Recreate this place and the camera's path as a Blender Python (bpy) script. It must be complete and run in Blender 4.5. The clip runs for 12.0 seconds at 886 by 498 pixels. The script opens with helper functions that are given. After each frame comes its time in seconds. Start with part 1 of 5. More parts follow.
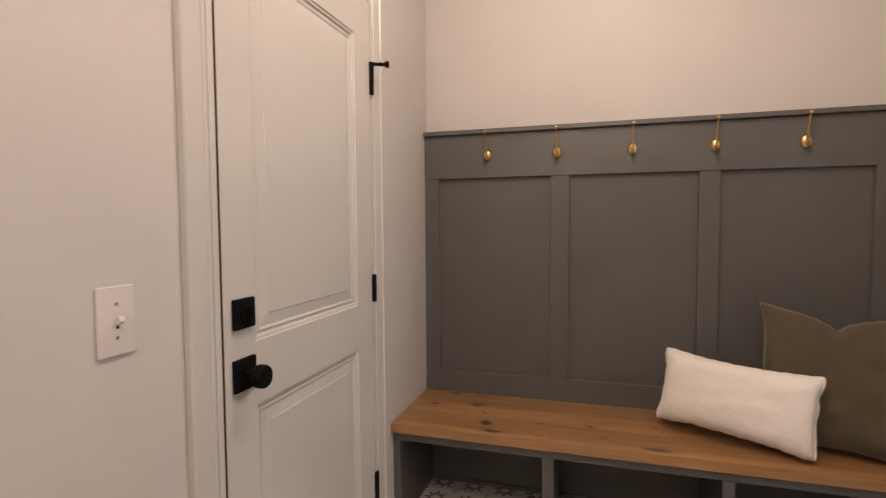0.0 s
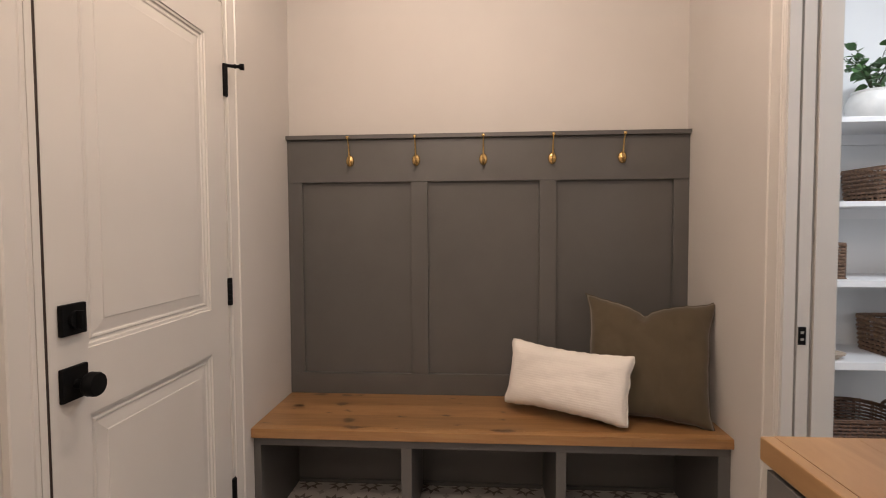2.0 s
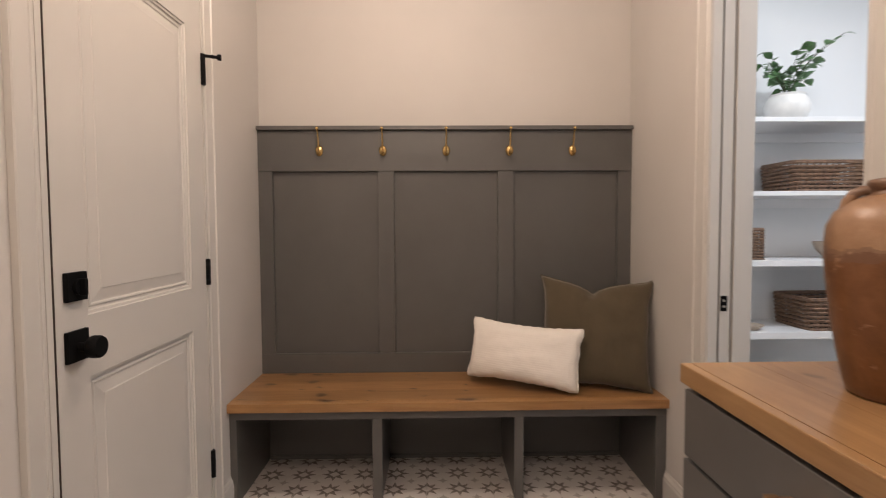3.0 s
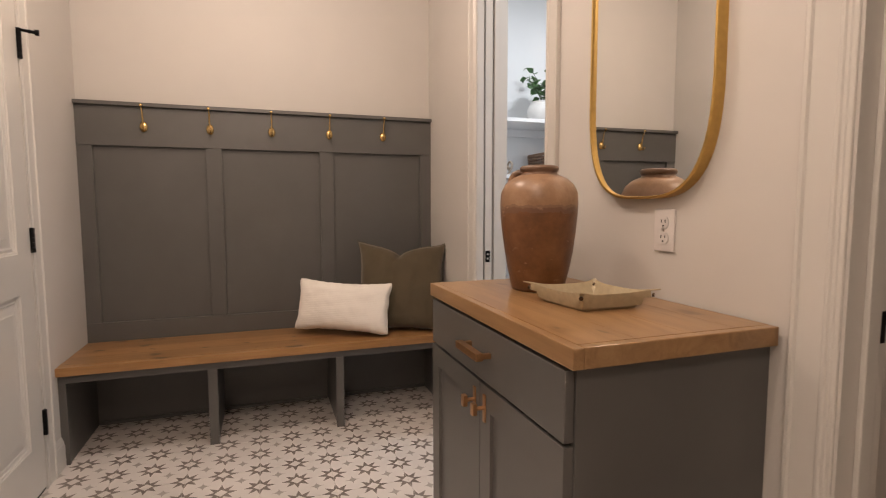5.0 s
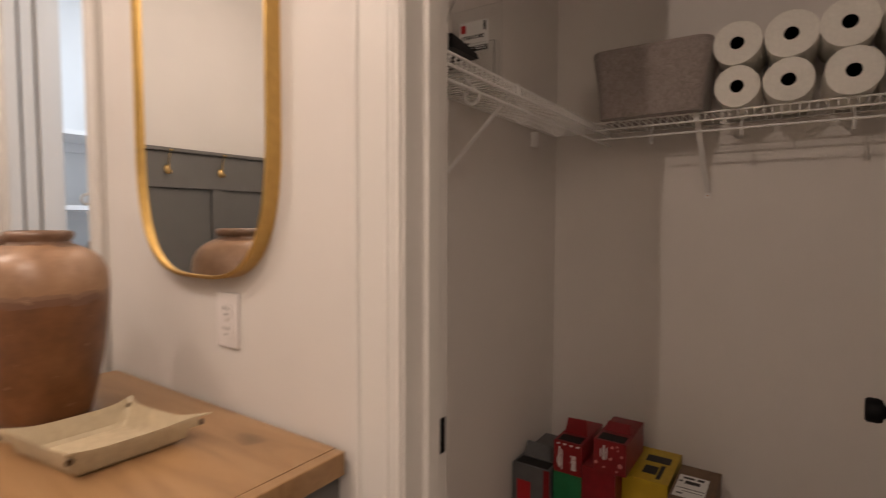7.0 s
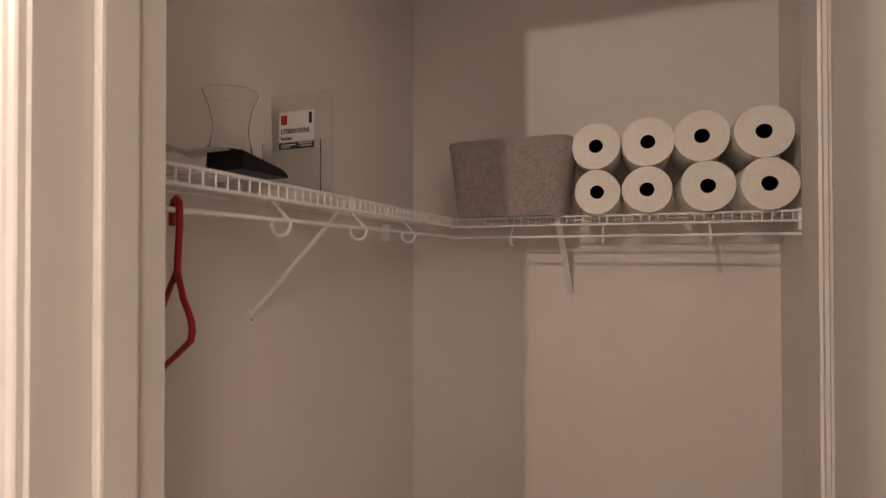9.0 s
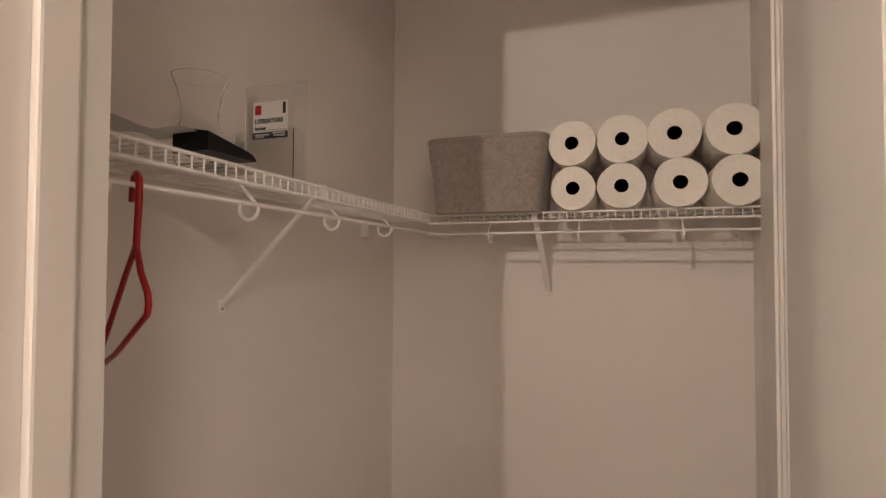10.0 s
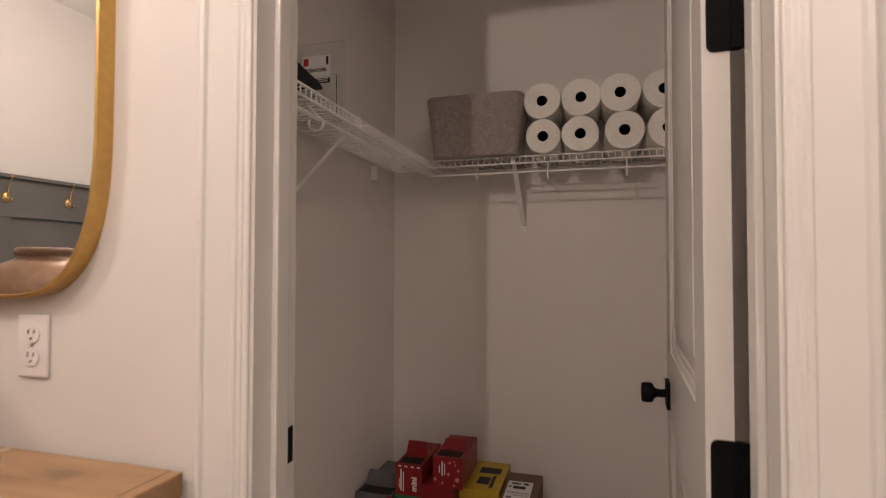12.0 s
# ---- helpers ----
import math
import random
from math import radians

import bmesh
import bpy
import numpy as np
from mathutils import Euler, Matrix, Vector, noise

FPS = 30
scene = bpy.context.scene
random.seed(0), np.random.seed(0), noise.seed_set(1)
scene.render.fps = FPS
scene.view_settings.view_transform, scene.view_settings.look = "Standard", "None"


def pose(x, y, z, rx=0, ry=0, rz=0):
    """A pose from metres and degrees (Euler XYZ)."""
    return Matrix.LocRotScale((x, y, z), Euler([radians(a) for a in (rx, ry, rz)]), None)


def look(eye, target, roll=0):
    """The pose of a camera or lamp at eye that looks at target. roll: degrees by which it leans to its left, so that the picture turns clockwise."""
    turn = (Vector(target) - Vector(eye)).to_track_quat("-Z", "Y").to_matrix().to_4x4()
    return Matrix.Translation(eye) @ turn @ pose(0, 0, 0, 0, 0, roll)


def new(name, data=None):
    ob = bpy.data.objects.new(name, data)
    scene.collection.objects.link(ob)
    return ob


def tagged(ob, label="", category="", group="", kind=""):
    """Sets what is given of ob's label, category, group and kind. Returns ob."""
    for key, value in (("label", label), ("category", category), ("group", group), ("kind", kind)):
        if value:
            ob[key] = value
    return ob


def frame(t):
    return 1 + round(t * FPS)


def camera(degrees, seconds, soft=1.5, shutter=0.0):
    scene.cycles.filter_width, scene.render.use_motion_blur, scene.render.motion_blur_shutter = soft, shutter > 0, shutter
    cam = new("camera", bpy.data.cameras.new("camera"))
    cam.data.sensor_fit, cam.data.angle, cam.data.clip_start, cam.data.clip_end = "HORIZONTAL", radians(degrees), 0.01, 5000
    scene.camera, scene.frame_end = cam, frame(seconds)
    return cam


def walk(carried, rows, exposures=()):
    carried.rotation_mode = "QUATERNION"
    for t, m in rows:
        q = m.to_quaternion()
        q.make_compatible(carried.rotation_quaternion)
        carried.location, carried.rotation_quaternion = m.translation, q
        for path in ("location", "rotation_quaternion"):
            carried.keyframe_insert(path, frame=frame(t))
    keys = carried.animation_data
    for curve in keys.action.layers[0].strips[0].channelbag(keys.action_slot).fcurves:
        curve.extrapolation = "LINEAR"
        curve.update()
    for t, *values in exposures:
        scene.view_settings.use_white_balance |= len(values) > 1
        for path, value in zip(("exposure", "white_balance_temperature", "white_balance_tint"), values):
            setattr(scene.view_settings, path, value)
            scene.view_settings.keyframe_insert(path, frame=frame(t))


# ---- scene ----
cam = camera(81.7, 12.0, soft=1.0, shutter=0.5)
PATH = [
    (0, (0.397, 0.354, 1.275), (-0.187, 2.264, 1.172), -0.4),
    (0.5, (0.465, 0.327, 1.31), (-0.014, 2.266, 1.211), -0.4),
    (1, (0.516, 0.322, 1.297), (0.16, 2.288, 1.204), -0.4),
    (1.5, (0.522, 0.313, 1.278), (0.292, 2.298, 1.188), -0.3),
    (2, (0.51, 0.279, 1.269), (0.369, 2.272, 1.181), -0.3),
    (2.5, (0.469, 0.209, 1.235), (0.404, 2.206, 1.148), -0.3),
    (2.7, (0.462, 0.179, 1.218), (0.429, 2.177, 1.128), -0.3),
    (4.3, (0.495, -0.295, 1.196), (0.978, 1.642, 1.068), -0.3),
    (4.5, (0.491, -0.335, 1.186), (1.034, 1.584, 1.043), -0.3),
    (5, (0.479, -0.381, 1.169), (1.133, 1.502, 1.001), -0.1),
    (5.5, (0.539, -0.382, 1.247), (1.339, 1.443, 1.08), 0.0),
    (6, (0.618, -0.339, 1.283), (1.757, 1.298, 1.133), 0.2),
    (6.5, (0.692, -0.29, 1.304), (2.161, 1.063, 1.181), 0.3),
    (7, (0.851, -0.242, 1.301), (2.503, 0.88, 1.19), 0.2),
    (7.5, (1.005, -0.193, 1.305), (2.786, 0.711, 1.211), 0.0),
    (7.7, (1.036, -0.168, 1.289), (2.85, 0.672, 1.209), -0.0),
    (9.3, (1.209, -0.177, 1.596), (3.089, 0.503, 1.63), 0.0),
    (9.5, (1.209, -0.181, 1.585), (3.092, 0.494, 1.63), 0.1),
    (10, (1.21, -0.217, 1.521), (3.098, 0.441, 1.579), 0.2),
    (10.5, (1.166, -0.229, 1.412), (3.067, 0.388, 1.48), 0.2),
    (11, (1.065, -0.233, 1.35), (2.976, 0.35, 1.428), 0.1),
    (11.5, (0.919, -0.244, 1.305), (2.836, 0.322, 1.373), 0.1),
    (12, (0.783, -0.259, 1.249), (2.703, 0.298, 1.301), 0.1),
]
walk(cam, [(t, look(eye, target, roll)) for t, eye, target, roll in PATH],
     [(0.0, -0.25, 6450, 10), (2.5, -0.26, 6450, 10), (4.5, -0.22, 6600, 10), (5.5, -0.22, 6600, 10), (6.5, -0.16, 6400, 10), (7.6, 0.02, 6350, 10),
      (9.5, 0.66, 6400, 10), (10.5, 0.78, 6300, 10), (11.2, 0.50, 6250, 10), (12.0, 0.16, 6050, 10)])

# ---- world and lamps ----
world = bpy.data.worlds.new("world")
world.use_nodes = True
world.node_tree.nodes["Background"].inputs[0].default_value = (0.55, 0.6, 0.7, 1)
world.node_tree.nodes["Background"].inputs[1].default_value = 0.15
scene.world = world

WEST, EAST, NORTH, SOUTH, TOP = -0.415, 1.438, 2.745, -3.0, 2.74   # the mudroom's inner faces
NOOK_E = 1.474                        # the nook's east face, set back beyond the pantry doorway
LAMPS = [(0.42, 1.58, 2.54), (0.42, 0.212, 2.54)]   # bulbs
# where the added fill light hangs, out of view to the south
FILL_XY = (-0.10, -1.25)
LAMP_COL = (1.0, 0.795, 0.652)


def point_lamp(name, loc, watts, colour, radius):
    data = bpy.data.lights.new(name, "POINT")
    data.energy, data.color, data.shadow_soft_size = watts, colour, radius
    ob = new(name, data)
    ob.location = loc
    return ob


point_lamp("bulb_light", LAMPS[0], 35, LAMP_COL, 0.05)
point_lamp("bulb_light", LAMPS[1], 32, LAMP_COL, 0.014)
# soft area light added to fill the closet's shaded side, no known lamp
fill_data = bpy.data.lights.new("fill_light", "AREA")
fill_data.shape, fill_data.size, fill_data.energy, fill_data.color = "DISK", 0.5, 26, LAMP_COL
fill_lamp = new("fill_light", fill_data)
fill_lamp.location = (FILL_XY[0], FILL_XY[1], TOP - 0.075)
pantry_light = bpy.data.lights.new("pantry_light", "AREA")
pantry_light.energy, pantry_light.color, pantry_light.size = 27, (0.90, 0.94, 1.0), 0.35
pantry_lamp = new("pantry_light", pantry_light)
pantry_lamp.location = (2.35, 1.75, 2.70)


# ---- materials ----
def nodes_of(name):
    m = bpy.data.materials.new(name)
    m.use_nodes = True
    nt = m.node_tree
    return m, nt, nt.nodes["Principled BSDF"]


def add(nt, kind, **values):
    n = nt.nodes.new(kind)
    for k, v in values.items():
        n.inputs[k.replace("_", " ")].default_value = v
    return n


def coords(nt, scale=(1, 1, 1), world_space=False):
    mp = nt.nodes.new("ShaderNodeMapping")
    mp.inputs["Scale"].default_value = scale
    if world_space:
        src = nt.nodes.new("ShaderNodeNewGeometry").outputs["Position"]
    else:
        src = nt.nodes.new("ShaderNodeTexCoord").outputs["Object"]
    nt.links.new(src, mp.inputs["Vector"])
    return mp.outputs["Vector"]


def noise_tex(nt, vec, scale, detail=4.0, rough=0.55, distortion=0.0):
    n = nt.nodes.new("ShaderNodeTexNoise")
    n.inputs["Scale"].default_value = scale
    n.inputs["Detail"].default_value = detail
    n.inputs["Roughness"].default_value = rough
    n.inputs["Distortion"].default_value = distortion
    nt.links.new(vec, n.inputs["Vector"])
    return n.outputs["Fac"]


def ramp(nt, fac, stops):
    r = nt.nodes.new("ShaderNodeValToRGB")
    els = r.color_ramp.elements
    while len(els) < len(stops):
        els.new(0.5)
    for e, (p, c) in zip(els, stops):
        e.position, e.color = p, (*c, 1)
    nt.links.new(fac, r.inputs["Fac"])
    return r.outputs["Color"]


def mix(nt, fac, a, b, mode="MIX"):
    m = nt.nodes.new("ShaderNodeMix")
    m.data_type, m.blend_type = "RGBA", mode
    for sock, v in ((m.inputs[0], fac), (m.inputs[6], a), (m.inputs[7], b)):
        if isinstance(v, (int, float)):
            sock.default_value = v
        elif isinstance(v, tuple):
            sock.default_value = (*v, 1)
        else:
            nt.links.new(v, sock)
    return m.outputs[2]


def maths(nt, op, a, b=None, c=None):
    m = nt.nodes.new("ShaderNodeMath")
    m.operation = op
    for i, v in enumerate((a, b, c)):
        if v is None:
            continue
        if isinstance(v, (int, float)):
            m.inputs[i].default_value = v
        else:
            nt.links.new(v, m.inputs[i])
    return m.outputs[0]


def bump(nt, bsdf, height, strength, distance=0.001):
    b = nt.nodes.new("ShaderNodeBump")
    b.inputs["Strength"].default_value = strength
    b.inputs["Distance"].default_value = distance
    nt.links.new(height, b.inputs["Height"])
    nt.links.new(b.outputs["Normal"], bsdf.inputs["Normal"])


def painted(name, colour, rough=0.5, vary=0.05, grain=180.0, relief=0.15, coarse=2.5):
    """Paint: a faint cloudiness, roller stipple, uneven gloss."""
    m, nt, b = nodes_of(name)
    v = coords(nt, world_space=True)
    big, fine = noise_tex(nt, v, coarse, 3), noise_tex(nt, v, grain, 2)
    dark = tuple(c * (1 - vary) for c in colour)
    light = tuple(min(1, c * (1 + vary)) for c in colour)
    c1 = ramp(nt, big, [(0.3, dark), (0.7, light)])
    nt.links.new(mix(nt, 0.06, c1, ramp(nt, fine, [(0.3, dark), (0.7, light)])), b.inputs["Base Color"])
    r = nt.nodes.new("ShaderNodeMapRange")
    r.inputs["To Min"].default_value, r.inputs["To Max"].default_value = rough - 0.06, rough + 0.06
    nt.links.new(big, r.inputs["Value"])
    nt.links.new(r.outputs[0], b.inputs["Roughness"])
    bump(nt, b, fine, relief, 0.0006)
    return m


def metal(name, colour, rough=0.3, metallic=1.0):
    m, nt, b = nodes_of(name)
    v = coords(nt)
    f = noise_tex(nt, v, 60, 4)
    nt.links.new(ramp(nt, f, [(0.3, tuple(c * 0.85 for c in colour)), (0.7, colour)]), b.inputs["Base Color"])
    b.inputs["Metallic"].default_value = metallic
    r = nt.nodes.new("ShaderNodeMapRange")
    r.inputs["To Min"].default_value, r.inputs["To Max"].default_value = rough * 0.8, rough * 1.25
    nt.links.new(f, r.inputs["Value"])
    nt.links.new(r.outputs[0], b.inputs["Roughness"])
    return m


def glass(name, colour=(1, 1, 1), rough=0.02, ior=1.45):
    m, nt, b = nodes_of(name)
    b.inputs["Base Color"].default_value = (*colour, 1)
    b.inputs["Transmission Weight"].default_value = 1.0
    b.inputs["Roughness"].default_value = rough
    b.inputs["IOR"].default_value = ior
    return m


def knotty_wood(name, along, pale, mid, dark, knot_scale=5.0, board=0.0, across="x", knots=(), depth=0.85):
    """Oiled timber: stretched grain along one axis, board-to-board tone, cathedral figure and dark knots."""
    m, nt, b = nodes_of(name)
    stretch = {"x": (0.12, 1, 1), "y": (1, 0.12, 1)}[along]
    v = coords(nt, stretch, world_space=True)
    figure = noise_tex(nt, v, 19, 6, 0.62, 1.6)
    fibre = noise_tex(nt, coords(nt, {"x": (0.03, 1, 1), "y": (1, 0.03, 1)}[along], world_space=True), 260, 3)
    rings = nt.nodes.new("ShaderNodeTexWave")
    rings.bands_direction = "Y" if along == "x" else "X"
    for k, val in (("Scale", 5.5), ("Distortion", 9.0), ("Detail", 3.0), ("Detail Scale", 1.2)):
        rings.inputs[k].default_value = val
    nt.links.new(v, rings.inputs["Vector"])
    c = ramp(nt, figure, [(0.22, dark), (0.48, mid), (0.78, pale)])
    c = mix(nt, maths(nt, "MULTIPLY", rings.outputs["Fac"], 0.11), c, tuple(x * 0.72 for x in mid))
    c = mix(nt, maths(nt, "MULTIPLY", fibre, 0.20), c, tuple(x * 0.62 for x in mid))
    if board:
        pos = nt.nodes.new("ShaderNodeSeparateXYZ")
        nt.links.new(coords(nt, world_space=True), pos.inputs[0])
        idx = maths(nt, "FLOOR", maths(nt, "DIVIDE", pos.outputs["XYZ".index(across.upper())], board))
        wn = nt.nodes.new("ShaderNodeTexWhiteNoise")
        wn.noise_dimensions = "1D"
        nt.links.new(idx, wn.inputs["W"])
        tone = nt.nodes.new("ShaderNodeMapRange")
        tone.inputs["To Min"].default_value, tone.inputs["To Max"].default_value = 0.84, 1.10
        nt.links.new(wn.outputs["Value"], tone.inputs["Value"])
        cc = nt.nodes.new("ShaderNodeCombineColor")
        for i in range(3):
            nt.links.new(tone.outputs[0], cc.inputs[i])
        c = mix(nt, 1.0, c, cc.outputs[0], "MULTIPLY")
    vor = nt.nodes.new("ShaderNodeTexVoronoi")
    vor.voronoi_dimensions = "2D"
    vor.inputs["Scale"].default_value = knot_scale
    wob = nt.nodes.new("ShaderNodeVectorMath")
    wob.operation = "ADD"
    nz = nt.nodes.new("ShaderNodeTexNoise")
    nz.inputs["Scale"].default_value = 14
    nt.links.new(coords(nt, world_space=True), nz.inputs["Vector"])
    sc = nt.nodes.new("ShaderNodeVectorMath")
    sc.operation = "SCALE"
    sc.inputs["Scale"].default_value = 0.05
    nt.links.new(nz.outputs["Color"], sc.inputs[0])
    nt.links.new(coords(nt, {"x": (0.5, 1, 1), "y": (1, 0.5, 1)}[along], world_space=True), wob.inputs[0])
    nt.links.new(sc.outputs[0], wob.inputs[1])
    nt.links.new(wob.outputs[0], vor.inputs["Vector"])
    spot = ramp(nt, vor.outputs["Distance"], [(0.014, (1, 1, 1)), (0.030, (0.45, 0.45, 0.45)), (0.085, (0, 0, 0))])
    keep = nt.nodes.new("ShaderNodeSeparateColor")
    nt.links.new(vor.outputs["Color"], keep.inputs[0])
    knot = maths(nt, "MULTIPLY", spot, maths(nt, "GREATER_THAN", keep.outputs[0], 0.55))
    place = nt.nodes.new("ShaderNodeSeparateXYZ")
    shifted = nt.nodes.new("ShaderNodeVectorMath")
    shifted.operation = "ADD"
    nt.links.new(coords(nt, world_space=True), shifted.inputs[0])
    nt.links.new(sc.outputs[0], shifted.inputs[1])
    nt.links.new(shifted.outputs[0], place.inputs[0])
    for kx, ky, rx, ry in knots:      # knots that can be seen one by one, each an uneven oval
        dx = maths(nt, "DIVIDE", maths(nt, "SUBTRACT", place.outputs[0], kx + 0.025), rx)
        dy = maths(nt, "DIVIDE", maths(nt, "SUBTRACT", place.outputs[1], ky + 0.025), ry)
        far = maths(nt, "SQRT", maths(nt, "ADD", maths(nt, "MULTIPLY", dx, dx), maths(nt, "MULTIPLY", dy, dy)))
        oval = ramp(nt, maths(nt, "MULTIPLY", far, 0.4), [(0.10, (1, 1, 1)), (0.34, (0.75, 0.75, 0.75)), (0.50, (0.18, 0.18, 0.18)), (1.0, (0, 0, 0))])
        knot = maths(nt, "MAXIMUM", knot, oval)
    c = mix(nt, maths(nt, "MULTIPLY", knot, depth), c, tuple(x * 0.22 for x in dark))
    nt.links.new(c, b.inputs["Base Color"])
    gloss = nt.nodes.new("ShaderNodeMapRange")
    gloss.inputs["To Min"].default_value, gloss.inputs["To Max"].default_value = 0.27, 0.31
    nt.links.new(figure, gloss.inputs["Value"])
    nt.links.new(gloss.outputs[0], b.inputs["Roughness"])
    bump(nt, b, fibre, 0.25, 0.0004)
    return m


def woven(name, colour, rough=0.9, pitch=420.0, wave=True, slub=0.12, rib=0.0):
    m, nt, b = nodes_of(name)
    v = coords(nt)
    big = noise_tex(nt, v, 7, 4)
    thread = noise_tex(nt, coords(nt, (0.15, 1, 1)), pitch, 2)
    c = ramp(nt, big, [(0.25, tuple(x * (1 - slub) for x in colour)), (0.75, tuple(min(1, x * (1 + slub)) for x in colour))])
    c = mix(nt, maths(nt, "MULTIPLY", thread, 0.25), c, tuple(x * 0.7 for x in colour))
    nt.links.new(c, b.inputs["Base Color"])
    b.inputs["Roughness"].default_value = rough
    b.inputs["Sheen Weight"].default_value = 0.25
    h = thread
    if rib:
        w = nt.nodes.new("ShaderNodeTexWave")
        w.bands_direction = "Z"
        w.inputs["Scale"].default_value, w.inputs["Distortion"].default_value = rib, 1.2
        w.inputs["Detail"].default_value, w.inputs["Detail Scale"].default_value = 2, 6
        nt.links.new(v, w.inputs["Vector"])
        h = maths(nt, "ADD", thread, maths(nt, "MULTIPLY", w.outputs["Fac"], 0.8))
    bump(nt, b, h, 0.45, 0.0007)
    return m


def felt(name, a, c2):
    m, nt, b = nodes_of(name)
    v = coords(nt)
    f1, f2 = noise_tex(nt, v, 55, 6, 0.7, 1.0), noise_tex(nt, v, 500, 3)
    nt.links.new(mix(nt, 0.3, ramp(nt, f1, [(0.3, a), (0.7, c2)]), ramp(nt, f2, [(0.3, a), (0.7, c2)])), b.inputs["Base Color"])
    b.inputs["Roughness"].default_value = 0.95
    b.inputs["Sheen Weight"].default_value = 0.3
    bump(nt, b, f2, 0.5, 0.001)
    return m


def star_tile(name, pale, dark, grey, pitch=0.15):
    """Glazed cement tile: eight-pointed stars at the corners, edges and middle, small concave squares between them."""
    m, nt, b = nodes_of(name)
    sep = nt.nodes.new("ShaderNodeSeparateXYZ")
    nt.links.new(coords(nt, world_space=True), sep.inputs[0])

    def cell(sock, shift):
        t = maths(nt, "DIVIDE", maths(nt, "SUBTRACT", sock, shift), pitch)
        return maths(nt, "SUBTRACT", t, maths(nt, "FLOOR", maths(nt, "ADD", t, 0.5)))

    x, y = cell(sep.outputs[0], 0.427), cell(sep.outputs[1], 1.96)
    ax, ay = maths(nt, "ABSOLUTE", x), maths(nt, "ABSOLUTE", y)
    ang = maths(nt, "ARCTAN2", ay, ax)
    rad = maths(nt, "SQRT", maths(nt, "ADD", maths(nt, "MULTIPLY", ax, ax), maths(nt, "MULTIPLY", ay, ay)))
    octant = math.pi / 4
    f = maths(nt, "ABSOLUTE", maths(nt, "SUBTRACT", ang, maths(nt, "MULTIPLY", maths(nt, "ROUND", maths(nt, "DIVIDE", ang, octant)), octant)))
    px, py = maths(nt, "MULTIPLY", rad, maths(nt, "COSINE", f)), maths(nt, "MULTIPLY", rad, maths(nt, "SINE", f))
    tip, notch = 0.43, 0.20
    nx, ny = notch * math.cos(octant / 2), notch * math.sin(octant / 2)
    a, c = ny, tip - nx
    side = maths(nt, "ADD", maths(nt, "MULTIPLY", px, a), maths(nt, "MULTIPLY", py, c))
    star = maths(nt, "LESS_THAN", side, a * tip)
    core = maths(nt, "LESS_THAN", maths(nt, "ADD", ax, ay), 0.175)
    star = maths(nt, "MULTIPLY", star, maths(nt, "SUBTRACT", 1.0, core))
    qx, qy = maths(nt, "SUBTRACT", 0.5, ax), maths(nt, "SUBTRACT", 0.5, ay)
    sq = maths(nt, "ADD", maths(nt, "SQRT", maths(nt, "ABSOLUTE", qx)), maths(nt, "SQRT", maths(nt, "ABSOLUTE", qy)))
    small = maths(nt, "LESS_THAN", sq, 0.48)
    wear = noise_tex(nt, coords(nt, world_space=True), 30, 5)
    big = noise_tex(nt, coords(nt, world_space=True), 3, 3)
    base = ramp(nt, big, [(0.3, tuple(v * 0.93 for v in pale)), (0.7, pale)])
    base = mix(nt, maths(nt, "MULTIPLY", small, 0.9), base, grey)
    tone = ramp(nt, wear, [(0.3, dark), (0.75, tuple(v * 1.7 for v in dark))])
    base = mix(nt, maths(nt, "MULTIPLY", star, 0.92), base, tone)
    info = nt.nodes.new("ShaderNodeObjectInfo")
    shade = nt.nodes.new("ShaderNodeMapRange")
    shade.inputs["To Min"].default_value, shade.inputs["To Max"].default_value = 0.95, 1.03
    nt.links.new(info.outputs["Random"], shade.inputs["Value"])
    cc = nt.nodes.new("ShaderNodeCombineColor")
    for i in range(3):
        nt.links.new(shade.outputs[0], cc.inputs[i])
    nt.links.new(mix(nt, 1.0, base, cc.outputs[0], "MULTIPLY"), b.inputs["Base Color"])
    b.inputs["Roughness"].default_value = 0.38
    bump(nt, b, wear, 0.08, 0.0006)
    return m


